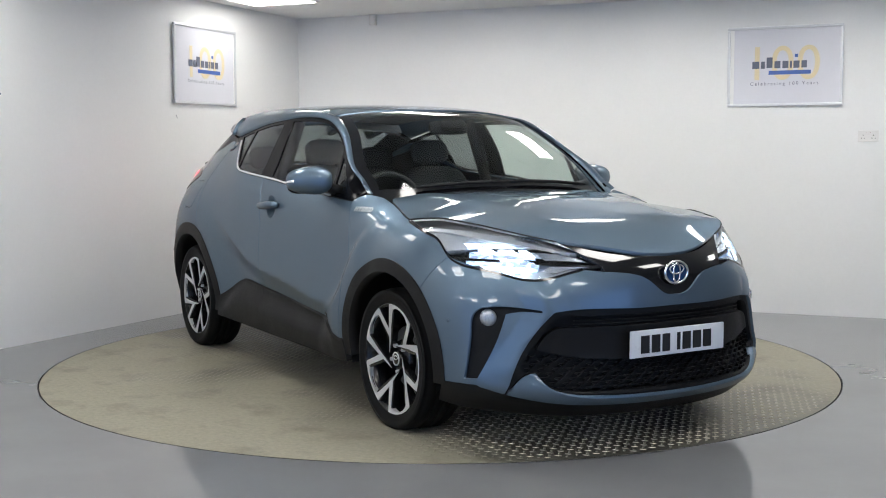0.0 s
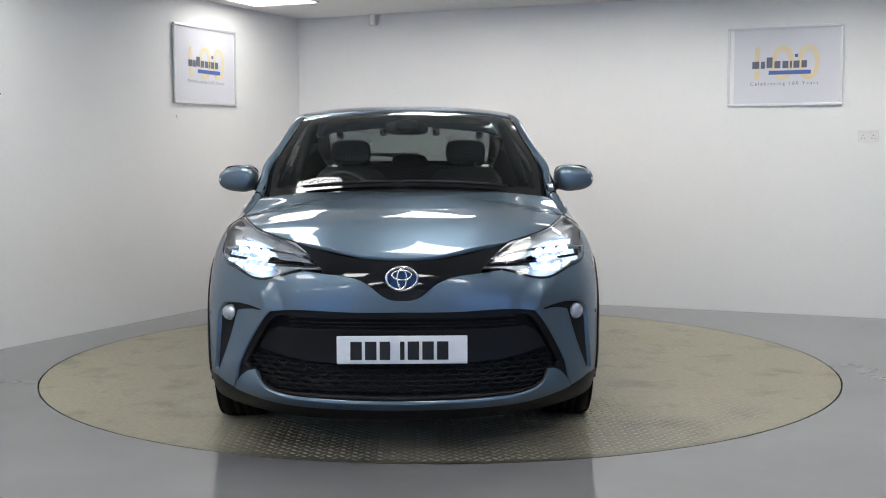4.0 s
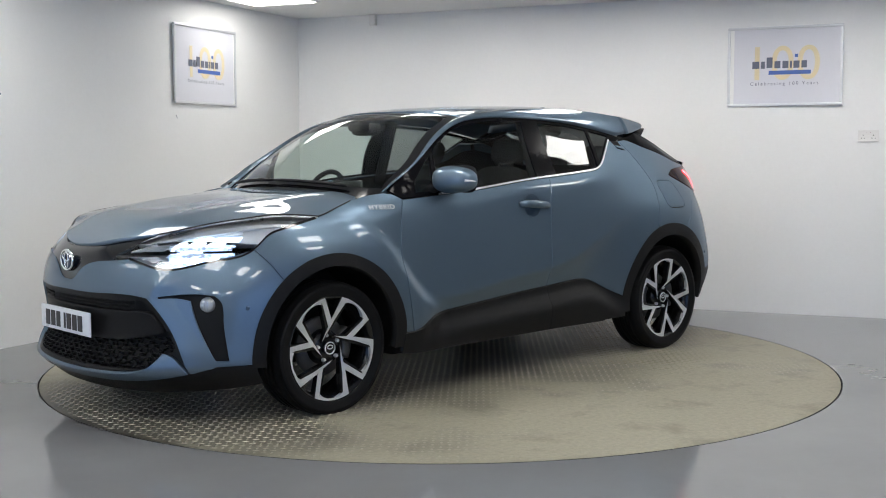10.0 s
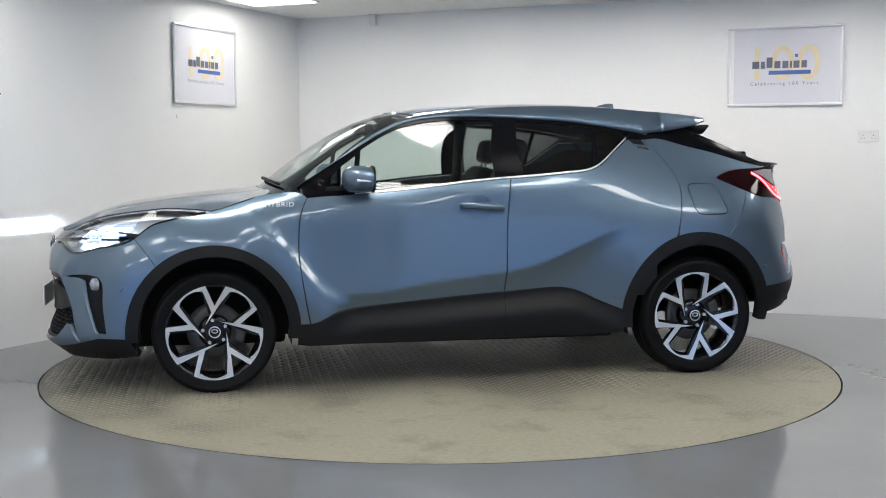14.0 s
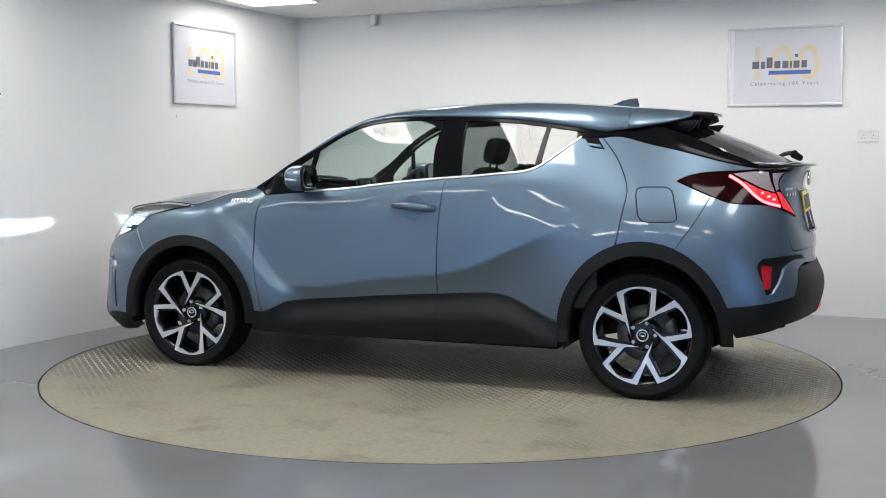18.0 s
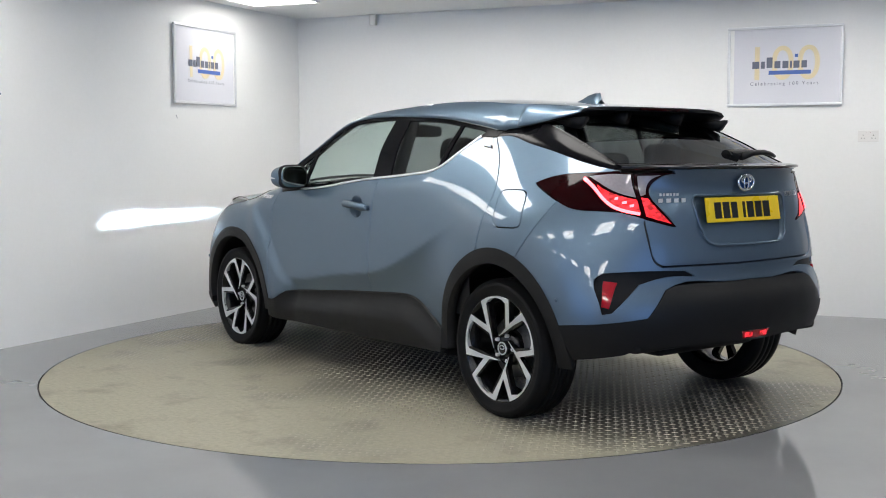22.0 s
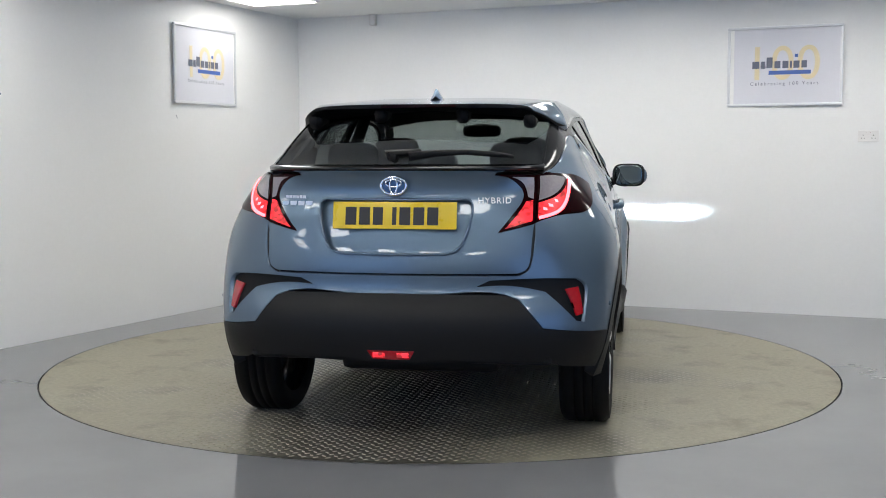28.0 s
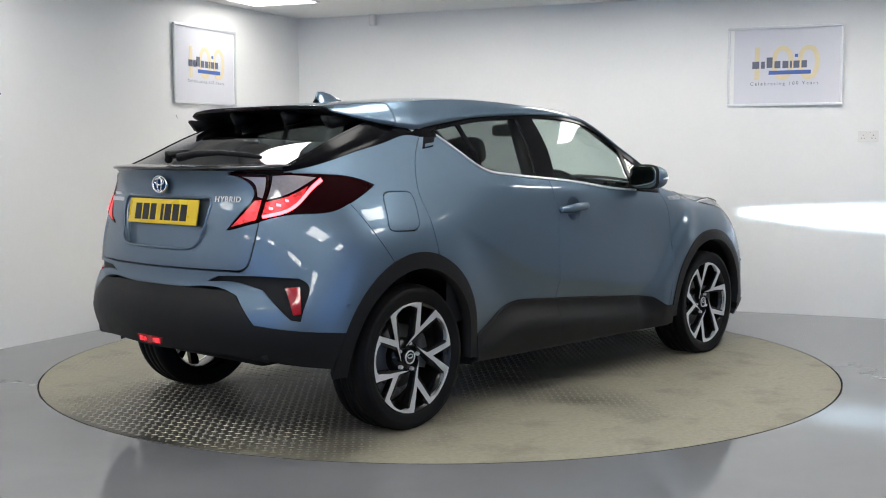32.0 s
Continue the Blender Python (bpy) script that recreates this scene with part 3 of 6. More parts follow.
# window-top line and glass edge along the greenhouse
WIN_TOP = Curve([0.93, 0.84, 0.767, 0.70, 0.613, 0.47, 0.31, 0.20, 0.09, -0.09, -0.32, -0.48, -0.64, -0.80, -0.96, -1.14, -1.25],
                [1.052, 1.106, 1.152, 1.194, 1.246, 1.334, 1.408, 1.432, 1.444, 1.449, 1.443, 1.435, 1.424, 1.403, 1.378, 1.345, 1.325])


def rail_foot(x):
    """The lower edge of pillar and roof rail: along the window tops, straight at the screen's foot and rising behind the rear doors."""
    z = max(float(WIN_TOP(x)), 1.356 + 0.11 * (-1.08 - x)) if x < -1.08 else float(WIN_TOP(x))
    p = SKIN([S(x, z)[0]], [z])[0]
    k = float(ease((x - 0.74) / 0.12))
    p[1] = p[1] * (1 - k) + (0.752 + 0.11 * (x - 0.80)) * k
    return p


def resample(points, step):
    """Points along a run of control points: straight for two, else a smooth curve through them."""
    P = np.array(points, float)
    d = np.concatenate([[0], np.cumsum(np.maximum(np.hypot(*np.diff(P, axis=0).T), 1e-6))])
    n = max(1, int(round(d[-1] / step)))
    q = np.linspace(0, d[-1], n + 1)
    if len(P) == 2:
        return np.stack([np.interp(q, d, P[:, 0]), np.interp(q, d, P[:, 1])], 1)
    return np.stack([Curve(d, P[:, 0])(q), Curve(d, P[:, 1])(q)], 1)


def loop(curves, step=0.012):
    """Joins runs of control points to one closed outline."""
    pts = [resample(c, step)[:-1] for c in curves]
    return np.concatenate(pts)


def inside(P, poly):
    x, y = P[:, 0], P[:, 1]
    c = np.zeros(len(P), bool)
    x0, y0 = poly[:, 0], poly[:, 1]
    x1, y1 = np.roll(x0, 1), np.roll(y0, 1)
    for a, b, e, f in zip(x0, y0, x1, y1):
        if b != f:
            c ^= ((b > y) != (f > y)) & (x < (e - a) * (y - b) / (f - b) + a)
    return c


def edge_distance(P, poly):
    a, b = poly, np.roll(poly, -1, 0)
    best = np.full(len(P), 1e9)
    for p, q in zip(a, b):
        d = q - p
        k = np.clip(((P - p) @ d) / max(d @ d, 1e-12), 0, 1)
        best = np.minimum(best, np.hypot(*(P - p - k[:, None] * d).T))
    return best


def shrink(poly, g):
    """Moves an outline inwards by g, for the shut lines."""
    if not g:
        return poly
    area = np.sum(poly[:, 0] * np.roll(poly[:, 1], -1) - np.roll(poly[:, 0], -1) * poly[:, 1])
    d = np.roll(poly, -1, 0) - np.roll(poly, 1, 0)
    n = np.stack([-d[:, 1], d[:, 0]], 1) * np.sign(area)
    return poly + g * n / np.maximum(np.hypot(*n.T), 1e-9)[:, None]


def skin_points(surf, uv, off=0.0):
    p = surf(uv[:, 0], uv[:, 1])
    e = 0.004
    du = surf(uv[:, 0] + e, uv[:, 1]) - surf(uv[:, 0] - e, uv[:, 1])
    dv = surf(uv[:, 0], uv[:, 1] + e) - surf(uv[:, 0], uv[:, 1] - e)
    n = np.cross(du, dv)
    n /= np.linalg.norm(n, axis=1)[:, None]
    if surf is not SKIN:
        n *= np.sign(n[:, 2])[:, None]
    o = off(uv) if callable(off) else off
    return p + n * (o[:, None] if isinstance(o, np.ndarray) else o), n


def skin_mesh(name, surf, outline, holes=(), off=0.0, step=0.03, thick=0.014, gap=0.0, mirror=False):
    """A panel cut out of a surface: filled inside its outline, with its edges turned in."""
    from mathutils.geometry import delaunay_2d_cdt
    outer = shrink(np.asarray(outline, float), gap)
    loops = [outer] + [shrink(np.asarray(h, float), -gap) for h in holes]
    lo, hi = outer.min(0), outer.max(0)
    gx, gy = np.arange(lo[0] + step / 2, hi[0], step), np.arange(lo[1] + step / 2, hi[1], step)
    G = np.stack(np.meshgrid(gx, gy), -1).reshape(-1, 2)
    if len(G):
        keep = inside(G, outer)
        for h in loops[1:]:
            keep &= ~inside(G, h)
        G = G[keep]
        for lp in loops:
            if len(G):
                G = G[edge_distance(G, lp) > step * 0.3]
    pts = np.concatenate(loops + [G]) if len(G) else np.concatenate(loops)
    edges, k = [], 0
    for lp in loops:
        n = len(lp)
        edges += [(k + i, k + (i + 1) % n) for i in range(n)]
        k += n
    vs, es, fs, _, _, _ = delaunay_2d_cdt([Vector(p) for p in pts], edges, [], 0, 1e-6)
    V = np.array([v[:] for v in vs])
    F = np.array([f[:] for f in fs if len(f) == 3])
    c = V[F].mean(1)
    keep = inside(c, outer)
    for h in loops[1:]:
        keep &= ~inside(c, h)
    F = F[keep]
    P, N = skin_points(surf, V, off)
    flip = -1 if mirror else 1
    if mirror:
        P[:, 1] *= -1
        N[:, 1] *= -1
    a = P[F]
    w = np.einsum("ij,ij->i", np.cross(a[:, 1] - a[:, 0], a[:, 2] - a[:, 0]), N[F].mean(1))
    F[w < 0] = F[w < 0][:, ::-1]
    # turned-in edge
    cnt = {}
    for f in F:
        for i in range(3):
            e = (int(f[i]), int(f[(i + 1) % 3]))
            cnt[e] = cnt.get(e, 0) + 1
    rim = [e for e in cnt if (e[1], e[0]) not in cnt]
    faces = [tuple(int(i) for i in f) for f in F]
    normals = [n for n in N]
    pos = [p for p in P]
    if thick:
        top, low = {}, {}
        for e in rim:
            for i in e:
                if i not in low:
                    top[i] = len(pos)
                    pos.append(P[i])
                    low[i] = len(pos)
                    pos.append(P[i] - N[i] * thick)
        side = {}
        for i, j in rim:
            d = np.cross(P[j] - P[i], N[i])
            d /= max(np.linalg.norm(d), 1e-9)
            for q in (i, j):
                side[q] = side.get(q, 0) + d
            faces.append((top[j], top[i], low[i], low[j]))
        normals += [None] * (len(pos) - len(normals))
        for i in low:
            d = side[i] / max(np.linalg.norm(side[i]), 1e-9)
            normals[top[i]] = d * 0.6 + N[i] * 0.8
            normals[low[i]] = d
    me = bpy.data.meshes.new(name)
    me.from_pydata([tuple(p) for p in pos], [], faces)
    me.update()
    me.shade_smooth()
    me.normals_split_custom_set_from_vertices([tuple(np.asarray(n) / max(np.linalg.norm(n), 1e-9)) for n in normals])
    return me


def panel(name, parent, mat, outline, label="", surf=None, both=True, **kw):
    """A body panel on the car's left, and its twin on the right."""
    obs = []
    for mirror in ((False, True) if both else (False,)):
        me = skin_mesh(name, surf or SKIN, outline, mirror=mirror, **kw)
        me.materials.append(mat)
        ob = new(name, me)
        ob.parent = parent
        tagged(ob, label)
        obs.append(ob)
    return obs


def loft(rows, close=False):
    """A sheet through rows of points."""
    b = bmesh.new()
    g = [[b.verts.new(p) for p in r] for r in rows]
    for r, q in zip(g, g[1:]):
        for i in range(len(r) - 1):
            b.faces.new((r[i], r[i + 1], q[i + 1], q[i]))
        if close:
            b.faces.new((r[-1], r[0], q[0], q[-1]))
    return b


def mirrored(bm):
    c = bm.copy()
    for v in c.verts:
        v.co.y *= -1
    for f in c.faces:
        f.normal_flip()
    return c


def outward(bm, centre=(0, 0, 0.7)):
    """Turns an open sheet's faces away from the car's middle."""
    bm.normal_update()
    c = Vector(centre)
    if sum((f.calc_center_median() - c).dot(f.normal) * f.calc_area() for f in bm.faces) < 0:
        for f in bm.faces:
            f.normal_flip()
    return bm


# ---------------------------------------------------------------- the car
HUB_F, HUB_R, HUB_Z, R_TYRE = 1.335, -1.335, 0.322, 0.332


def side_run(points):
    return [S(x, z) for x, z in points]


def front_run(points):
    return [F(y, z) for y, z in points]


def rear_run(points):
    return [B(y, z) for y, z in points]


def arch(cx, rx, rz, a0, a1, n=9, cz=0.322):
    """Points on a wheel arch, by degrees from the car's front upwards."""
    return [S(cx + rx * math.cos(radians(a)), cz + rz * math.sin(radians(a))) for a in np.linspace(a0, a1, n)]


def flipped(run):
    """The twin of a run on the other side of the nose (s -> -s), in reverse order."""
    return [(-s, z) for s, z in run[::-1]]


def flipped_tail(run):
    return [(2 * SKIN.length - s, z) for s, z in run[::-1]]


# shared lines of the panels, as a side view (x, z), a front or a rear view (y, z) shows them
GAP_FRONT_DOOR = side_run([(0.845, 1.012), (0.875, 0.94), (0.892, 0.82), (0.893, 0.713), (0.88, 0.592), (0.857, 0.45), (0.838, 0.345)])
GAP_MID = side_run([(-0.262, 1.108), (-0.245, 0.974), (-0.232, 0.79), (-0.23, 0.64), (-0.222, 0.487)])
GAP_REAR_DOOR = side_run([(-1.082, 1.322), (-1.165, 1.225), (-1.222, 1.122), (-1.242, 1.055), (-1.236, 0.98), (-1.222, 0.887), (-1.205, 0.797)])
BELT_FRONT = side_run([(0.845, 1.012), (0.59, 1.029), (0.33, 1.047), (0.02, 1.083), (-0.262, 1.108)])
BELT_REAR = side_run([(-0.262, 1.108), (-0.45, 1.122), (-0.61, 1.136), (-0.71, 1.149), (-0.77, 1.170), (-0.85, 1.228), (-0.97, 1.322)])
SILL_FRONT = side_run([(0.838, 0.345), (0.78, 0.362), (0.70, 0.402), (0.63, 0.417), (0.33, 0.445), (0.03, 0.47), (-0.222, 0.487)])
SILL_REAR = side_run([(-0.222, 0.487), (-0.44, 0.502), (-0.54, 0.503), (-0.63, 0.486), (-0.75, 0.433), (-0.897, 0.372)])
LAMP_LOW_SIDE = side_run([(1.37, 0.938), (1.48, 0.918), (1.58, 0.895), (1.67, 0.858), (1.735, 0.808)])
LAMP_LOW_FRONT = [S(1.735, 0.808), F(0.70, 0.752), F(0.63, 0.727), F(0.55, 0.728), F(0.48, 0.748), F(0.41, 0.767), F(0.325, 0.772)]
GRILLE_LOW = front_run([(0.0, 0.652), (0.04, 0.654), (0.075, 0.668), (0.13, 0.712), (0.19, 0.740), (0.325, 0.757), (0.41, 0.767)])
BUMPER_SPLIT = side_run([(1.735, 0.808), (1.68, 0.74), (1.622, 0.662)])
MOUTH = front_run([(0.0, 0.592), (0.25, 0.592), (0.44, 0.592)]), front_run([(0.44, 0.592), (0.53, 0.586), (0.57, 0.55)]), front_run([(0.57, 0.55), (0.675, 0.375)]), \
    front_run([(0.675, 0.375), (0.655, 0.343), (0.62, 0.345)]), front_run([(0.62, 0.345), (0.585, 0.292), (0.52, 0.263), (0.40, 0.250), (0.2, 0.241), (0.0, 0.238)])
REAR_SPLIT = side_run([(-1.655, 1.029), (-1.605, 0.93), (-1.50, 0.772)])
QUARTER_TOP = side_run([(-1.082, 1.322), (-1.14, 1.33), (-1.30, 1.297), (-1.45, 1.262), (-1.62, 1.217), (-1.74, 1.187), (-1.86, 1.166)])
TAIL_LAMP_TOP = side_run([(-1.482, 1.104), (-1.53, 1.125), (-1.59, 1.141), (-1.70, 1.151), (-1.86, 1.158)])
TAIL_LAMP_LOW = side_run([(-1.482, 1.104), (-1.56, 1.069), (-1.655, 1.029), (-1.74, 0.997)]) + rear_run([(0.655, 0.982), (0.572, 0.955)])
TAILGATE_SIDE = rear_run([(0.572, 1.16), (0.572, 0.955), (0.566, 0.86), (0.562, 0.815), (0.546, 0.768), (0.51, 0.749)])


HANDLE_RING = np.array([S(-0.085 + 0.060 * math.cos(a), 0.952 + 0.060 * math.sin(a)) for a in np.linspace(0, 2 * math.pi, 41)[:-1]])


def build_panels(car):
    g = 0.0034
    panel("front_fender", car, PAINT, loop([GAP_FRONT_DOOR, [GAP_FRONT_DOOR[-1], S(0.893, 0.345)], arch(HUB_F, 0.445, 0.448, 177, 50), BUMPER_SPLIT[::-1],
                                           LAMP_LOW_SIDE[::-1], [LAMP_LOW_SIDE[0], HOOD_REAR[0]], HOOD_REAR, [HOOD_REAR[-1], S(1.02, 1.035), S(0.93, 1.046)], [S(0.93, 1.046), S(0.88, 1.035), GAP_FRONT_DOOR[0]]]), gap=g)
    panel("front_door", car, PAINT, loop([GAP_FRONT_DOOR, SILL_FRONT, GAP_MID[::-1], BELT_FRONT[::-1]]), gap=g, step=0.017, holes=[HANDLE_RING])
    panel("rear_door", car, PAINT, loop([GAP_MID, SILL_REAR, arch(HUB_R, 0.440, 0.480, 6, 73), GAP_REAR_DOOR[::-1], [GAP_REAR_DOOR[0], BELT_REAR[-1]], BELT_REAR[::-1]]), gap=g, step=0.017)
    cap = loop([side_run([(-1.29, 1.03), (-1.295, 1.062), (-1.33, 1.072)]), side_run([(-1.33, 1.072), (-1.42, 1.073)]), side_run([(-1.42, 1.073), (-1.455, 1.062), (-1.475, 1.03)]), side_run([(-1.475, 1.03), (-1.50, 0.94)]),
                side_run([(-1.50, 0.94), (-1.50, 0.915), (-1.47, 0.903)]), side_run([(-1.47, 0.903), (-1.36, 0.901)]), side_run([(-1.36, 0.901), (-1.33, 0.91), (-1.31, 0.935)]), side_run([(-1.31, 0.935), (-1.29, 1.03)])])
    panel("rear_quarter", car, PAINT, loop([GAP_REAR_DOOR, arch(HUB_R, 0.440, 0.480, 73, 111), REAR_SPLIT[::-1], TAIL_LAMP_LOW[:3][::-1], TAIL_LAMP_TOP, [TAIL_LAMP_TOP[-1], QUARTER_TOP[-1]], QUARTER_TOP[::-1]]), holes=[cap], gap=g)
    panel("fuel_flap", car, PAINT, cap, gap=0.003, thick=0.01)
    # arch and sill cladding
    panel("wheel_arch_trim", car, CLAD, loop([arch(HUB_F, 0.448, 0.451, -6, 186, 17), [S(0.888, 0.275), S(0.955, 0.275)], arch(HUB_F, 0.385, 0.392, 187, -7, 17), [S(1.717, 0.275), S(1.78, 0.275)]]), off=0.006, thick=0.05, step=0.022)
    panel("wheel_arch_trim", car, CLAD, loop([arch(HUB_R, 0.443, 0.483, -6, 184, 17), [arch(HUB_R, 0.443, 0.483, 184, 184, 1)[0], arch(HUB_R, 0.385, 0.41, 184, 184, 1)[0]], arch(HUB_R, 0.385, 0.41, 184, -7, 17), [S(-0.953, 0.275), S(-0.894, 0.275)]]), off=0.006, thick=0.05, step=0.022)
    low_f = side_run([(-0.222, 0.242), (0.2, 0.238), (0.5, 0.236), (0.84, 0.232)])
    panel("sill_cladding", car, CLAD, loop([SILL_FRONT, [SILL_FRONT[-1], low_f[0]], low_f, [low_f[-1], S(0.905, 0.24)], [S(0.905, 0.24), S(0.893, 0.345)], [S(0.893, 0.345), SILL_FRONT[0]]]), off=0.012, gap=0.001, thick=0.05)
    low_r = side_run([(-0.90, 0.252), (-0.6, 0.246), (-0.222, 0.242)])
    panel("sill_cladding", car, CLAD, loop([SILL_REAR, [SILL_REAR[-1], low_r[0]], low_r, [low_r[-1], SILL_REAR[0]]]), off=0.012, gap=0.001, thick=0.05)
    # front bumper, one piece across the nose
    wedge = loop([front_run([(0.585, 0.602), (0.64, 0.611), (0.71, 0.616), (0.765, 0.608)]), front_run([(0.765, 0.608), (0.785, 0.585), (0.80, 0.50), (0.818, 0.315)]), front_run([(0.818, 0.315), (0.79, 0.318)]), front_run([(0.79, 0.318), (0.735, 0.46), (0.695, 0.588)]), front_run([(0.695, 0.588), (0.65, 0.598), (0.585, 0.596)]), front_run([(0.585, 0.596), (0.585, 0.602)])], 0.008)
    low = [S(1.78, 0.291)] + [F(0.79, 0.292), F(0.742, 0.262), F(0.71, 0.262)]
    inner = [F(0.71, 0.262), F(0.692, 0.335), F(0.585, 0.55), F(0.545, 0.596), F(0.46, 0.606), F(0.25, 0.605), F(0.0, 0.605)]
    half = [GRILLE_LOW, [GRILLE_LOW[-1], LAMP_LOW_FRONT[-2]], LAMP_LOW_FRONT[:-1][::-1], BUMPER_SPLIT, arch(HUB_F, 0.445, 0.448, 50, -4), [arch(HUB_F, 0.445, 0.448, -4, -4, 1)[0], low[1]], low[1:], inner[:2], inner[1:4], inner[3:]]
    half = [h for h in half if len(h) > 1 and np.hypot(h[0][0] - h[-1][0], h[0][1] - h[-1][1]) > 1e-6]
    other = [flipped(h) for h in half[::-1]]
    w2 = np.stack([-wedge[::-1, 0], wedge[::-1, 1]], 1)
    panel("front_bumper", car, PAINT, loop(half + other), holes=[wedge, w2], both=False, gap=0.0015, thick=0.03, step=0.014)
    panel("fog_lamp_surround", car, BLACK, wedge, off=-0.02, gap=-0.006, thick=0.0)
    lip = [front_run([(0.0, 0.240), (0.2, 0.243), (0.40, 0.252), (0.515, 0.266), (0.575, 0.295), (0.612, 0.35)]), front_run([(0.612, 0.35), (0.635, 0.345), (0.705, 0.262)]), front_run([(0.705, 0.262), (0.6, 0.238), (0.45, 0.222), (0.2, 0.213), (0.0, 0.211)])]
    panel("bumper_lip", car, PAINT, loop(lip + [flipped(h) for h in lip[::-1]]), both=False, off=0.006, thick=0.03, step=0.02)
    under = [front_run([(0.0, 0.209), (0.2, 0.211), (0.45, 0.22), (0.6, 0.236), (0.71, 0.26), (0.79, 0.288)]) + [S(1.765, 0.288)], [S(1.765, 0.288), S(1.72, 0.20)], [S(1.72, 0.20), F(0.78, 0.185), F(0.62, 0.168), F(0.4, 0.158), F(0.0, 0.155)]]
    panel("lower_valance", car, CLAD, loop(under + [flipped(h) for h in under[::-1]]), both=False, off=0.003, thick=0.06, step=0.025)
    # hood and the black band that crosses the nose below it
    rim = lambda run: [tuple(SKIN([q], [z])[0][:2]) for q, z in run]
    hood, hood_rear = rim(HOOD_LINE), rim(HOOD_REAR)
    hood_rear = hood_rear + [(1.06, hood_rear[-1][1] - 0.03)]
    cowl = [hood_rear[-1], (1.03, 0.56), (1.06, 0.38), (1.085, 0.2), (1.09, 0.0)]
    hh = [hood, hood_rear, cowl]
    panel("hood", car, PAINT, loop(hh + [[(x, -y) for x, y in c[::-1]] for c in hh[::-1]]), surf=hood_skin, both=False, gap=0.002, thick=0.02, step=0.035)
    band = [HOOD_LINE[:5], [HOOD_LINE[4], F(0.40, 0.84), F(0.335, 0.785)], [F(0.335, 0.785), F(0.325, 0.772), F(0.325, 0.757)], GRILLE_LOW[:6][::-1]]
    bl = loop(band + [flipped(h) for h in band[::-1]])
    panel("grille_band", car, GLOSS, bl, both=False, off=-0.006, thick=0.03, step=0.02, gap=0.001)
    # black strip between hood and headlamp
    panel("lamp_edge_trim", car, CHAMBER, loop([HOOD_LINE[4:], [HOOD_LINE[-1], S(1.372, 0.942)], [S(1.372, 0.942), S(1.46, 0.950), S(1.55, 0.954), S(1.66, 0.946), S(1.79, 0.931)], [S(1.79, 0.931), F(0.585, 0.903), F(0.46, 0.869), F(0.40, 0.840)], [F(0.40, 0.840), HOOD_LINE[4]]]), off=-0.004, thick=0.02, step=0.02)


def build_gap_strips(car):
    """Black strips added behind the shut lines for the shade in the gaps."""
    for run, name in ((GAP_FRONT_DOOR, "door_gap_strip"), (GAP_MID, "door_gap_strip"), (GAP_REAR_DOOR, "door_gap_strip"), (BUMPER_SPLIT, "bumper_gap_strip"), (REAR_SPLIT, "bumper_gap_strip"), (TAILGATE_SIDE[1:], "tailgate_gap_strip")):
        q = resample(run, 0.02)
        d = np.gradient(q, axis=0)
        n = np.stack([-d[:, 1], d[:, 0]], 1) / np.hypot(*d.T)[:, None]
        panel(name, car, GAP, np.concatenate([q + n * 0.012, (q - n * 0.012)[::-1]]), off=-0.011, thick=0, step=0.03)


def build_hood_gap_line(car):
    """Thin black line for the gap's shade where the hood meets lamps and fenders."""
    for side in (1, -1):
        p, n = skin_points(SKIN, np.concatenate([resample(HOOD_LINE[4:], 0.02)[:-1], resample(HOOD_REAR, 0.02)]), -0.001)
        part("hood_gap_line", tube([(a[0], side * a[1], a[2]) for a in p], 0.0036, 6), GAP, car)


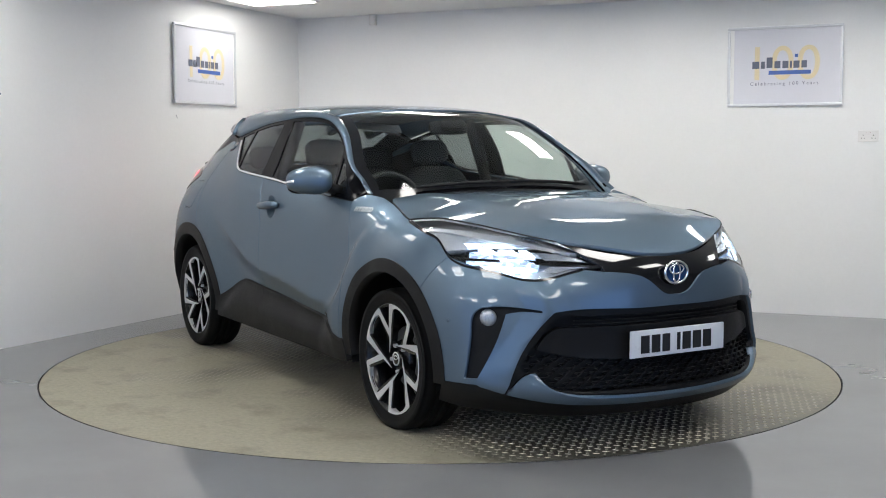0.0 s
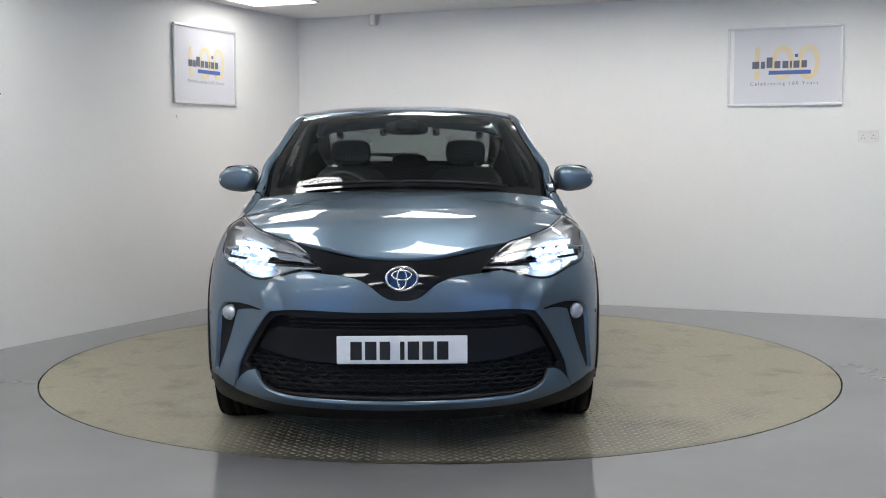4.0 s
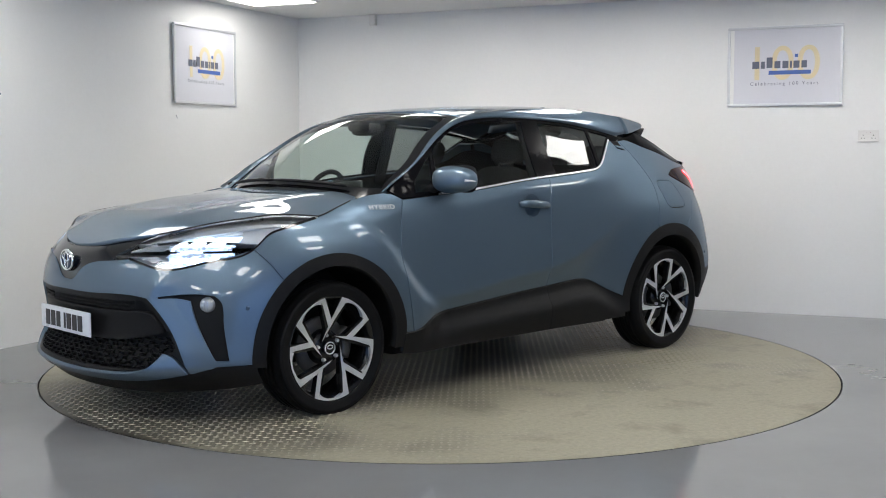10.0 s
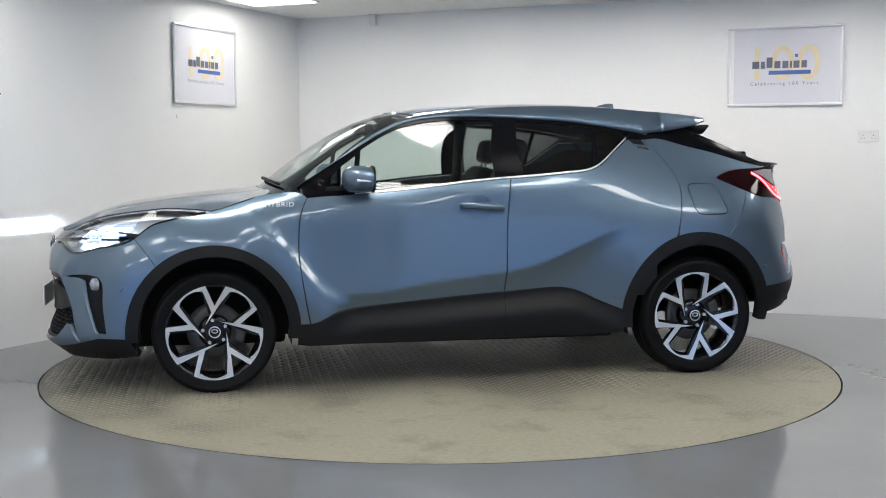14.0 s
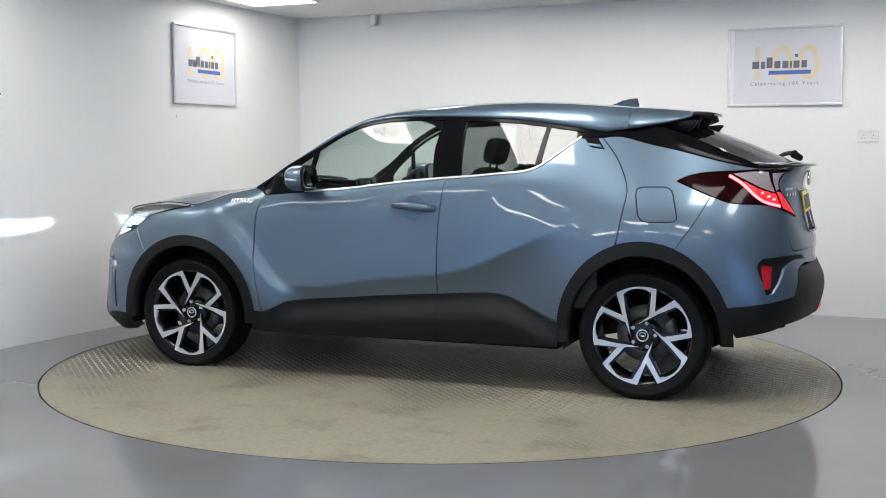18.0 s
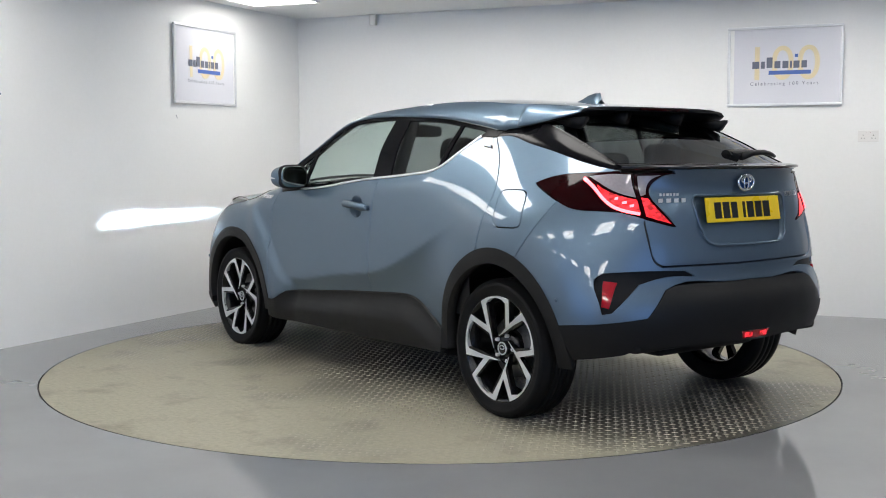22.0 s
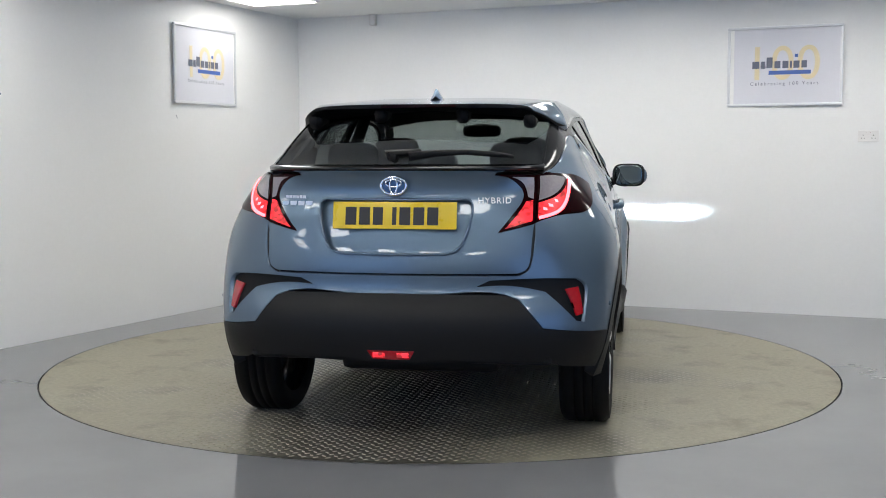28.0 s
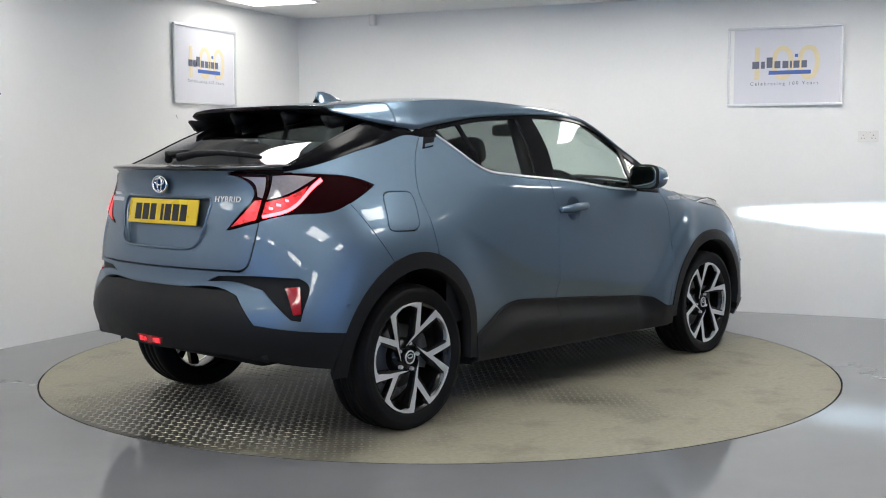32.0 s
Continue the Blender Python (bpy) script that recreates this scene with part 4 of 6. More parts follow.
def build_mouth(car):
    """The black air intake with its slot, smooth panel and honeycomb."""
    m = loop(list(MOUTH) + [flipped(h) for h in MOUTH[::-1]])
    panel("intake_frame", car, CLAD, loop([front_run([(0.0, 0.607), (0.25, 0.607), (0.46, 0.608)]), front_run([(0.46, 0.608), (0.55, 0.60), (0.59, 0.555)]), front_run([(0.59, 0.555), (0.695, 0.335), (0.708, 0.262)]),
                                           front_run([(0.708, 0.262), (0.64, 0.348), (0.612, 0.352)])] + [front_run([(0.612, 0.352), (0.575, 0.296), (0.515, 0.267), (0.40, 0.253), (0.2, 0.244), (0.0, 0.241)])]
                                          + [flipped(front_run([(0.612, 0.352), (0.575, 0.296), (0.515, 0.267), (0.40, 0.253), (0.2, 0.244), (0.0, 0.241)])), flipped(front_run([(0.708, 0.262), (0.64, 0.348), (0.612, 0.352)])),
                                             flipped(front_run([(0.59, 0.555), (0.695, 0.335), (0.708, 0.262)])), flipped(front_run([(0.46, 0.608), (0.55, 0.60), (0.59, 0.555)])), flipped(front_run([(0.0, 0.607), (0.25, 0.607), (0.46, 0.608)]))]),
          both=False, off=-0.012, holes=[shrink(m, 0.012)], thick=0.05, step=0.03)
    panel("intake_back", car, BLACK, m, both=False, off=-0.055, gap=-0.01, thick=0)
    mid = [front_run([(0.0, 0.530), (0.3, 0.530), (0.50, 0.53)]), front_run([(0.50, 0.53), (0.545, 0.515), (0.60, 0.44)]), front_run([(0.60, 0.44), (0.45, 0.41), (0.25, 0.398), (0.0, 0.395)])]
    panel("intake_panel", car, CLAD, loop(mid + [flipped(h) for h in mid[::-1]]), both=False, off=-0.016, thick=0.03, step=0.03, label="smooth black panel that carries the number plate")
    # honeycomb: six-sided cells in rows that follow the skin
    bm = bmesh.new()
    ml = shrink(m, 0.02)
    for j in range(9):
        z = 0.262 + j * 0.0185
        for i in range(-22, 23):
            s = (i + 0.5 * (j % 2)) * 0.060
            if not inside(np.array([[s, z]]), ml)[0] or z > 0.405 + 0.03 * abs(s) / 0.6:
                continue
            ring = [(s + (0.0305 - (1 - q) * 0.02) * math.cos(a), z + q * 0.0118 * math.sin(a)) for q in (1.0, 0.78) for a in [k * math.pi / 3 for k in range(6)]]
            P = SKIN([p[0] for p in ring], [p[1] for p in ring])
            vs = [bm.verts.new((p[0] - 0.030, p[1], p[2])) for p in P]
            dv = [bm.verts.new((p[0] - 0.045, p[1], p[2])) for p in P[6:]]
            for k in range(6):
                bm.faces.new((vs[k], vs[(k + 1) % 6], vs[6 + (k + 1) % 6], vs[6 + k]))
                bm.faces.new((vs[6 + k], vs[6 + (k + 1) % 6], dv[(k + 1) % 6], dv[k]))
    part("honeycomb_grille", bm, BLACK, car, "black honeycomb mesh", smooth=False, kind="stuff")
    # slats of the upper slot
    for z in (0.545, 0.560, 0.576):
        ys = np.linspace(-0.46, 0.46, 25)
        part("slat", tube([SKIN([F(y, z)[0]], [z])[0] - np.array([0.022, 0, 0]) for y in ys], 0.0025, 6), CLAD, car)


def build_glasshouse(car):
    top = [S(x, float(WIN_TOP(x))) for x in (0.90, 0.80, 0.72, 0.62, 0.47, 0.31, 0.20, 0.09, -0.09, -0.32, -0.48, -0.64, -0.80, -0.96, -1.14)]
    base = side_run([(0.845, 1.018), (0.59, 1.034), (0.33, 1.052), (0.02, 1.088), (-0.262, 1.113), (-0.45, 1.127), (-0.61, 1.141), (-0.71, 1.154), (-0.77, 1.176), (-0.85, 1.234), (-0.97, 1.328)])

    def hole(runs):
        return loop([side_run(r) for r in runs], 0.02)
    # insets of the panes in the black frame
    w = lambda x, d=0.018: (x, float(WIN_TOP(x)) - d)
    quarter = [[(0.745, 1.045), (0.605, 1.052)], [(0.605, 1.052), (0.575, 1.235)], [(0.575, 1.235), (0.66, 1.175), (0.745, 1.10)], [(0.745, 1.10), (0.745, 1.045)]]
    front = [[(0.575, 1.05), (0.33, 1.062), (0.02, 1.095), (-0.185, 1.115)], [(-0.185, 1.115), (-0.17, 1.25), (-0.20, 1.425)], [w(-0.20), w(0.0), w(0.15), w(0.31), w(0.43), w(0.545, 0.022)], [w(0.545, 0.022), (0.575, 1.05)]]
    rear = [[(-0.345, 1.128), (-0.55, 1.143), (-0.68, 1.158), (-0.745, 1.172)], [(-0.745, 1.172), (-0.775, 1.39)], [w(-0.775), w(-0.6), w(-0.45), w(-0.33)], [w(-0.33), (-0.32, 1.28), (-0.345, 1.128)]]
    fixed = [[(-0.775, 1.187), (-0.85, 1.245), (-0.955, 1.33)], [(-0.955, 1.33), (-0.99, 1.353)], [(-0.99, 1.353), w(-0.9), w(-0.80)], [w(-0.80), (-0.775, 1.187)]]
    panes = [hole(q) for q in (quarter, front, rear, fixed)]
    panel("window_frame", car, PILLAR, loop([base, [base[-1], S(-1.07, 1.328)], [S(-1.07, 1.328), top[-1]], top[::-1], [top[0], base[0]]]), holes=panes, off=-0.006, thick=0.012, step=0.03)
    for n, (p, mat) in enumerate(zip(panes, (GLASS, GLASS, TINTED, TINTED))):
        label = "clear side glass" if n < 2 else "dark tinted privacy glass"
        for ob in panel("side_window", car, mat, p, label=label, off=-0.011, gap=-0.004, thick=0, step=0.06):
            ob.visible_shadow = False
    # bright strip along the belt line
    chrome = resample(base[1:], 0.02)
    outline = np.concatenate([chrome + [0, 0.004], chrome[::-1] - [0, 0.004]])
    panel("belt_strip", car, ALLOY, outline, off=0.0035, thick=0.008, step=0.05, label="bright chrome strip")
    # A-pillar and roof rail
    for side in (1, -1):
        rows = []
        for x in np.linspace(0.93, -1.205, 74):
            p = rail_foot(x)
            yr = p[1] - RAIL(x)
            q = roof_skin([x], [yr])[0]
            rows.append([])
            for k in range(7):
                a = k / 6
                bulge = 0.012 * math.sin(math.pi * a)
                n = np.array([0, q[2] - p[2], p[1] - q[1]])
                n = n / np.linalg.norm(n)
                r = p + (q - p) * a + n * bulge
                rows[-1].append((r[0], r[1] * side, r[2]))
            rows[-1].insert(0, (p[0], (p[1] - 0.03) * side, p[2] - 0.004))
        part("roof_rail", outward(loft(rows)), PAINT, car, "painted pillar and roof rail")
    # roof
    xs = np.linspace(0.22, -1.235, 40)
    edge = [(x, float(rail_foot(x)[1]) - RAIL(x) + 0.002) for x in xs[:-1]]
    edge += [(-1.25, 0.545)]
    front_edge = [(0.325, 0.0), (0.31, 0.2), (0.275, 0.38), edge[0]]
    back = [edge[-1], (-1.27, 0.3), (-1.275, 0.0)]
    rr = [front_edge, edge, back]
    panel("roof", car, PAINT, loop(rr + [[(x, -y) for x, y in c[::-1]] for c in rr[::-1]], 0.02), surf=roof_skin, both=False, step=0.05, thick=0.02, gap=0.001)
    # windscreen with a black border
    def screen(d):
        foot = [(1.085 - d, 0.0), (1.075 - d, 0.2), (1.045 - d, 0.40), (0.985 - d, 0.60 - d * 0.5), (0.935 - d, 0.715 - d * 0.7)]
        pillar = [foot[-1]] + [(x, float(rail_foot(x)[1]) - RAIL(x) - d) for x in (0.85, 0.75, 0.6, 0.45, 0.32)] + [(0.225 + d, edge[0][1] - d)]
        head = [pillar[-1], (0.28 + d, 0.38), (0.315 + d, 0.2), (0.33 + d, 0.0)]
        c = [foot, pillar, head]
        return loop(c + [[(x, -y) for x, y in q[::-1]] for q in c[::-1]], 0.025)
    outer, inner = screen(0.0), screen(0.055)
    panel("screen_border", car, GLOSS, outer, holes=[inner], surf=roof_skin, both=False, off=-0.006, thick=0.008, step=0.04)
    for ob in panel("windscreen", car, GLASS, inner, surf=roof_skin, both=False, off=-0.007, gap=-0.004, thick=0, step=0.07, label="clear laminated windscreen"):
        ob.visible_shadow = False
    # cowl between hood and screen
    rows = []
    for y in np.linspace(-0.70, 0.70, 41):
        xa = 1.12 - 0.42 * y * y * 0.6
        xb = 1.055 - 0.24 * y * y
        za, zb = float(hood_skin([xa], [y])[0][2]) - 0.022, float(roof_skin([xb], [y])[0][2]) - 0.012
        rows.append([(xa, y, za), ((xa + xb) / 2, y, min(za, zb) - 0.012), (xb, y, zb)])
    part("cowl_panel", outward(loft(rows)), BLACK, car, "black plastic scuttle panel")
    for y0, y1, k in ((-0.52, -0.02, 0.05), (-0.02, 0.52, 0.03)):
        pts = []
        for y in np.linspace(y0, y1, 9):
            x = 1.05 - 0.28 * y * y
            pts.append((x, y, float(roof_skin([x], [y])[0][2]) + 0.018))
        part("windscreen_wiper", tube(pts, [0.006] + [0.009] * 7 + [0.005], 8), BLACK, car)
    # tailgate glass, its black pillars and the roof spoiler
    k = [(x, 0.585 + 0.01 * (x + 1.27) / -0.6) for x in np.linspace(-1.24, -1.84, 8)]
    gl = [[(-1.24, 0.0), (-1.24, 0.585)], k, [k[-1], (-1.95, 0.42), (-2.01, 0.22), (-2.03, 0.0)]]
    for ob in panel("rear_window", car, TINTED, loop(gl + [[(x, -y) for x, y in c[::-1]] for c in gl[::-1]], 0.03), surf=back_skin, both=False, off=-0.004, thick=0, step=0.06, label="dark tinted tailgate glass"):
        ob.visible_shadow = False
    for side in (1, -1):
        rows = []
        for a in np.linspace(0, 1, 24):
            q = resample(QUARTER_TOP, 0.005)
            s, z = q[int(a * (len(q) - 1))]
            p = SKIN([s], [z])[0]
            x = p[0]
            yg = 0.575 + 0.01 * a
            xg = min(x, -1.16)
            gp = back_skin([xg], [yg])[0]
            zg = max(min(gp[2], 1.395), p[2] + 0.004)
            rows.append([(p[0], (p[1] - 0.004) * side, p[2] - 0.01), (p[0], (p[1] - 0.006) * side, p[2] + 0.004), ((x + xg) / 2, 0.5 * (p[1] + yg) * side, (p[2] + zg) / 2 + 0.002), (xg, yg * side, zg)])
        part("rear_pillar_trim", outward(loft(rows)), PILLAR, car, "gloss black rear pillar")
    low = Curve([-1.19, -1.22, -1.32, -1.42, -1.50, -1.57], [1.368, 1.371, 1.382, 1.398, 1.413, 1.430])
    wid = Curve([-1.19, -1.22, -1.30, -1.40, -1.50, -1.58], [0.644, 0.638, 0.616, 0.590, 0.560, 0.515])
    rows = []
    for x in np.linspace(-1.207, -1.575, 24):
        k = (x + 1.207) / -0.368
        we, zl = float(wid(x)), float(low(x))
        half = []
        for q in (0.0, 0.2, 0.4, 0.6, 0.75, 0.86, 0.94, 1.0):
            y = (we - 0.072) * q
            half.append((x + 0.06 * k * q ** 3, y, float(roof_skin([x], [y])[0][2]) + 0.001))
        zt, xx = half[-1][2], x + 0.06 * k
        for b in (0.17, 0.33, 0.5, 0.67, 0.83):
            bulge = 0.012 * math.sin(math.pi * b)
            half.append((xx, we - 0.072 * (1 - b) + 0.8 * bulge, zt - (zt - zl) * b + 0.5 * bulge))
        half += [(xx, we, zl), (xx, we - 0.03, zl - 0.002), (xx, we - 0.09, min(zt - 0.012, zl + 0.02)), (x, 0.0, half[0][2] - (0.05 - 0.034 * k))]
        rows.append(half + [(a, -b, c) for a, b, c in half[1:-1]][::-1])
    bm = loft(rows, close=True)
    bm.faces.new([v for v in bm.verts][:len(rows[0])])
    bm.faces.new([v for v in bm.verts][-len(rows[0]):])
    bmesh.ops.recalc_face_normals(bm, faces=bm.faces)
    for f in bm.faces:
        f.material_index = 1 if f.normal.z < -0.6 else 0
    part("roof_spoiler", bm, (PAINT, BLACK), car, "painted roof spoiler with a black underside")
    for side in (1, -1):
        part("spoiler_fin", slab([(-1.29, 1.40), (-1.55, 1.412), (-1.50, 1.352), (-1.39, 1.375)], 0.05, 0.008, Matrix.Translation((0, side * 0.5 + 0.025, 0))), BLACK, car, "black winglet under the spoiler")
        part("spoiler_stay", slab([(-1.33, 1.44), (-1.52, 1.44), (-1.49, 1.375), (-1.40, 1.395)], 0.05, 0.008, Matrix.Translation((0, side * 0.19 + 0.025, 0))), BLACK, car, "black winglet under the spoiler")
    part("high_brake_lamp", box(0.012, 0.34, 0.012, (-1.572, 0, 1.452), 0.003), DARK_RED, car)
    # shark-fin aerial
    bm = loft([[(x, y * w, z) for y, z in ((-1, 0), (-0.55, 0.45 * h), (-0.12, h), (0.12, h), (0.55, 0.45 * h), (1, 0))] for x, w, h in ((-0.96, 0.006, 0.003), (-1.0, 0.022, 0.018), (-1.04, 0.028, 0.038), (-1.09, 0.03, 0.052), (-1.125, 0.029, 0.055), (-1.135, 0.028, 0.02))])
    for v in bm.verts:
        v.co.z += float(ROOF_MID(v.co.x)) - 0.002
    part("aerial", outward(bm, (-1.06, 0, 1.4)), PAINT, car, "shark-fin roof aerial")


RAIL = Curve([0.95, 0.84, 0.7, 0.5, 0.3, 0.1, -0.3, -0.8, -1.14], [0.034, 0.034, 0.035, 0.040, 0.054, 0.066, 0.078, 0.075, 0.07])


def build_tail(car):
    g = 0.002
    lip = [B(0.0, 1.168), B(0.25, 1.168), B(0.45, 1.165), B(0.572, 1.16)]
    recess = [[B(0.0, 1.05), B(0.27, 1.05)], [B(0.27, 1.05), B(0.315, 1.045), B(0.325, 1.02)], [B(0.325, 1.02), B(0.308, 0.93), B(0.293, 0.885)], [B(0.293, 0.885), B(0.265, 0.845), B(0.215, 0.830)], [B(0.215, 0.830), B(0.0, 0.827)]]
    rl = loop(recess + [flipped_tail(h) for h in recess[::-1]])
    lamp = [[B(0.572, 1.15), B(0.50, 1.153), B(0.41, 1.148)], [B(0.41, 1.148), B(0.50, 1.115), B(0.525, 1.075), B(0.515, 1.03)], [B(0.515, 1.03), B(0.43, 0.918)], [B(0.43, 0.918), B(0.572, 0.952)], [B(0.572, 0.952), B(0.572, 1.15)]]
    crease = lambda uv: -0.009 * ease((0.945 - uv[:, 1]) / 0.02) * ease((uv[:, 1] - 0.76) / 0.12)
    half = [lip[:3], [lip[2], B(0.42, 1.158), B(0.41, 1.148)], lamp[1], lamp[2], [lamp[3][0], lamp[3][1]], TAILGATE_SIDE[1:], [TAILGATE_SIDE[-1], B(0.25, 0.748), B(0.0, 0.748)]]
    panel("tailgate", car, PAINT, loop(half + [flipped_tail(h) for h in half[::-1]]), holes=[rl], both=False, gap=g, thick=0.03, step=0.018, off=crease)
    panel("plate_recess", car, PAINT, rl, both=False, off=-0.03, gap=-0.004, thick=0, step=0.025)
    rim = [tuple(float(c) for c in SKIN([q], [z])[0]) for q, z in rl[::2]]
    part("recess_rim", tube(rim, 0.006, 8, closed=True), PAINT, car, "rounded rim of the plate recess")
    panel("tailgate_lamp", car, DARK_RED, loop(lamp), off=-0.002, gap=0.001, thick=0.02, step=0.015, label="dark red tailgate lamp section")
    panel("tailgate_clear_lens", car, SMOKED, loop([[B(0.563, 1.140), B(0.475, 1.143)], [B(0.475, 1.143), B(0.525, 1.112), B(0.542, 1.060)], [B(0.542, 1.060), B(0.563, 1.052)], [B(0.563, 1.052), B(0.563, 1.140)]]), off=0.0005, thick=0, step=0.015, label="clear inner lamp section")
    panel("tailgate_lamp_glow", car, RED_GLOW, loop([[B(0.562, 0.963), B(0.455, 0.931)], [B(0.455, 0.931), B(0.50, 0.985), B(0.536, 1.042)], [B(0.536, 1.042), B(0.562, 1.046)], [B(0.562, 1.046), B(0.562, 0.963)]]), off=0.0005, thick=0, step=0.015, label="glowing red lamp segment")
    # black lip at the foot of the glass
    rows = []
    for y in np.linspace(-0.60, 0.60, 41):
        xf = -2.02 + 0.5 * y * y
        zf = float(back_skin([xf], [y])[0][2])
        s, z = B(abs(y), 1.163)
        p = SKIN([s], [z])[0]
        out = 0.03 * max(0.0, 1 - (abs(y) / 0.6) ** 4)
        rows.append([(xf + 0.02, y, zf + 0.006), (p[0] - out * 0.3, y, 1.186), (p[0] - out, y, 1.182), (p[0] - out, y, 1.174), (p[0] + 0.01, y, 1.166)])
    part("tailgate_lip", outward(loft(rows), (-1.8, 0, 1.1)), GLOSS, car, "gloss black tailgate lip")
    # lamps on the quarters
    body = [TAIL_LAMP_TOP, [TAIL_LAMP_TOP[-1], B(0.62, 1.157), B(0.575, 1.152)], [B(0.575, 1.152), B(0.575, 0.957)], TAIL_LAMP_LOW[::-1]]
    panel("tail_lamp", car, DARK_RED, loop(body), off=0.004, gap=0.0015, thick=0.025, step=0.018, label="dark red wrap-round tail lamp")
    panel("reversing_lens", car, SMOKED, loop([[B(0.582, 1.145), B(0.625, 1.146)], [B(0.625, 1.146), B(0.675, 1.135)], [B(0.675, 1.135), B(0.668, 1.10), B(0.63, 1.062), B(0.582, 1.045)], [B(0.582, 1.045), B(0.582, 1.145)]]), off=0.0065, thick=0.002, step=0.02, label="clear reversing lamp")
    panel("tail_light_glow", car, RED_GLOW, loop([[B(0.582, 1.035), B(0.63, 1.05), B(0.68, 1.10)], [B(0.68, 1.10), B(0.676, 1.035), B(0.65, 1.002)], [B(0.65, 1.002), B(0.582, 0.975)], [B(0.582, 0.975), B(0.582, 1.035)]]), off=0.0068, thick=0.002, step=0.015, label="lit red tail light")
    bar = [B(0.586, 0.974), B(0.625, 0.984), B(0.66, 1.0), B(0.684, 1.035), B(0.692, 1.08), B(0.69, 1.125)]
    rib_ = resample(bar, 0.01)
    d = np.gradient(rib_, axis=0)
    n = np.stack([-d[:, 1], d[:, 0]], 1) / np.hypot(*d.T)[:, None]
    panel("tail_light_bar", car, RED_HOT, np.concatenate([rib_ + n * 0.006, (rib_ - n * 0.006)[::-1]]), off=0.009, thick=0.004, step=0.02, label="bright red light bar")
    for y, z, w in ((0.628, 1.022, 0.022), (0.607, 1.008, 0.02), (0.648, 1.04, 0.016)):
        s0, _ = B(y, z)
        panel("tail_bulb", car, RED_HOT, np.array([(s0 - w / 2, z - 0.006), (s0 + w / 2, z - 0.004), (s0 + w / 2, z + 0.008), (s0 - w / 2, z + 0.004)]), off=0.0095, thick=0.002, step=0.02, label="bright red lamp spot")
    # rear bumper
    vent = loop([[B(0.345, 0.697), B(0.40, 0.722)], [B(0.40, 0.722), B(0.60, 0.728), B(0.745, 0.722)], [B(0.745, 0.722), B(0.775, 0.70), B(0.782, 0.62), B(0.775, 0.545)], [B(0.775, 0.545), B(0.745, 0.552)], [B(0.745, 0.552), B(0.62, 0.675)], [B(0.62, 0.675), B(0.50, 0.70), B(0.345, 0.697)]])
    v2 = np.stack([2 * SKIN.length - vent[::-1, 0], vent[::-1, 1]], 1)
    half = [[B(0.0, 0.742), B(0.25, 0.742), B(0.515, 0.742)], [B(0.515, 0.742), B(0.553, 0.765), B(0.569, 0.815), B(0.577, 0.952)], TAIL_LAMP_LOW[2:][::-1], REAR_SPLIT, arch(HUB_R, 0.440, 0.480, 111, 160), [arch(HUB_R, 0.440, 0.480, 160, 160, 1)[0], S(-1.80, 0.492)], [S(-1.80, 0.492), B(0.72, 0.512), B(0.615, 0.528)], [B(0.615, 0.528), B(0.515, 0.645)], [B(0.515, 0.645), B(0.46, 0.664), B(0.2, 0.668), B(0.0, 0.669)]]
    panel("rear_bumper", car, PAINT, loop(half + [flipped_tail(h) for h in half[::-1]]), holes=[vent, v2], both=False, gap=0.0015, thick=0.03, step=0.025)
    panel("bumper_vent", car, BLACK, vent, off=-0.02, gap=-0.004, thick=0)
    panel("reflector", car, RED_LENS, loop([[B(0.705, 0.683), B(0.752, 0.69)], [B(0.752, 0.69), B(0.775, 0.578)], [B(0.775, 0.578), B(0.752, 0.572)], [B(0.752, 0.572), B(0.705, 0.683)]]), off=-0.008, thick=0.012, step=0.02, label="red reflector")
    low = [[B(0.0, 0.667), B(0.2, 0.666), B(0.46, 0.662)], [B(0.46, 0.662), B(0.513, 0.643)], [B(0.513, 0.643), B(0.613, 0.526)], [B(0.613, 0.526), B(0.72, 0.510), S(-1.80, 0.490)], [S(-1.80, 0.490), arch(HUB_R, 0.443, 0.483, 160, 160, 1)[0]], arch(HUB_R, 0.443, 0.483, 160, 170, 3), [arch(HUB_R, 0.443, 0.483, 170, 170, 1)[0], S(-1.79, 0.335)], [S(-1.79, 0.335), S(-1.86, 0.345), B(0.68, 0.362)], [B(0.68, 0.362), B(0.62, 0.388)], [B(0.62, 0.385), B(0.45, 0.395), B(0.22, 0.40)], [B(0.22, 0.40), B(0.16, 0.398), B(0.11, 0.39)], [B(0.11, 0.39), B(0.0, 0.388)]]
    panel("rear_lower_bumper", car, CLAD, loop(low + [flipped_tail(h) for h in low[::-1]]), both=False, off=0.002, thick=0.05, step=0.03, label="grained black lower bumper")
    skirt = [[B(0.0, 0.41), B(0.30, 0.41), B(0.62, 0.40)], [B(0.62, 0.40), B(0.60, 0.372)], [B(0.60, 0.372), B(0.3, 0.368), B(0.0, 0.366)]]
    panel("rear_diffuser", car, BLACK, loop(skirt + [flipped_tail(h) for h in skirt[::-1]]), both=False, off=-0.03, thick=0.05, step=0.04)
    fog = [[B(0.0, 0.436), B(0.098, 0.436)], [B(0.098, 0.436), B(0.078, 0.402)], [B(0.078, 0.402), B(0.0, 0.400)]]
    panel("rear_fog_lamp", car, RED_LENS, loop(fog + [flipped_tail(h) for h in fog[::-1]]), both=False, off=0.005, thick=0.02, step=0.02, label="red rear fog lamp")
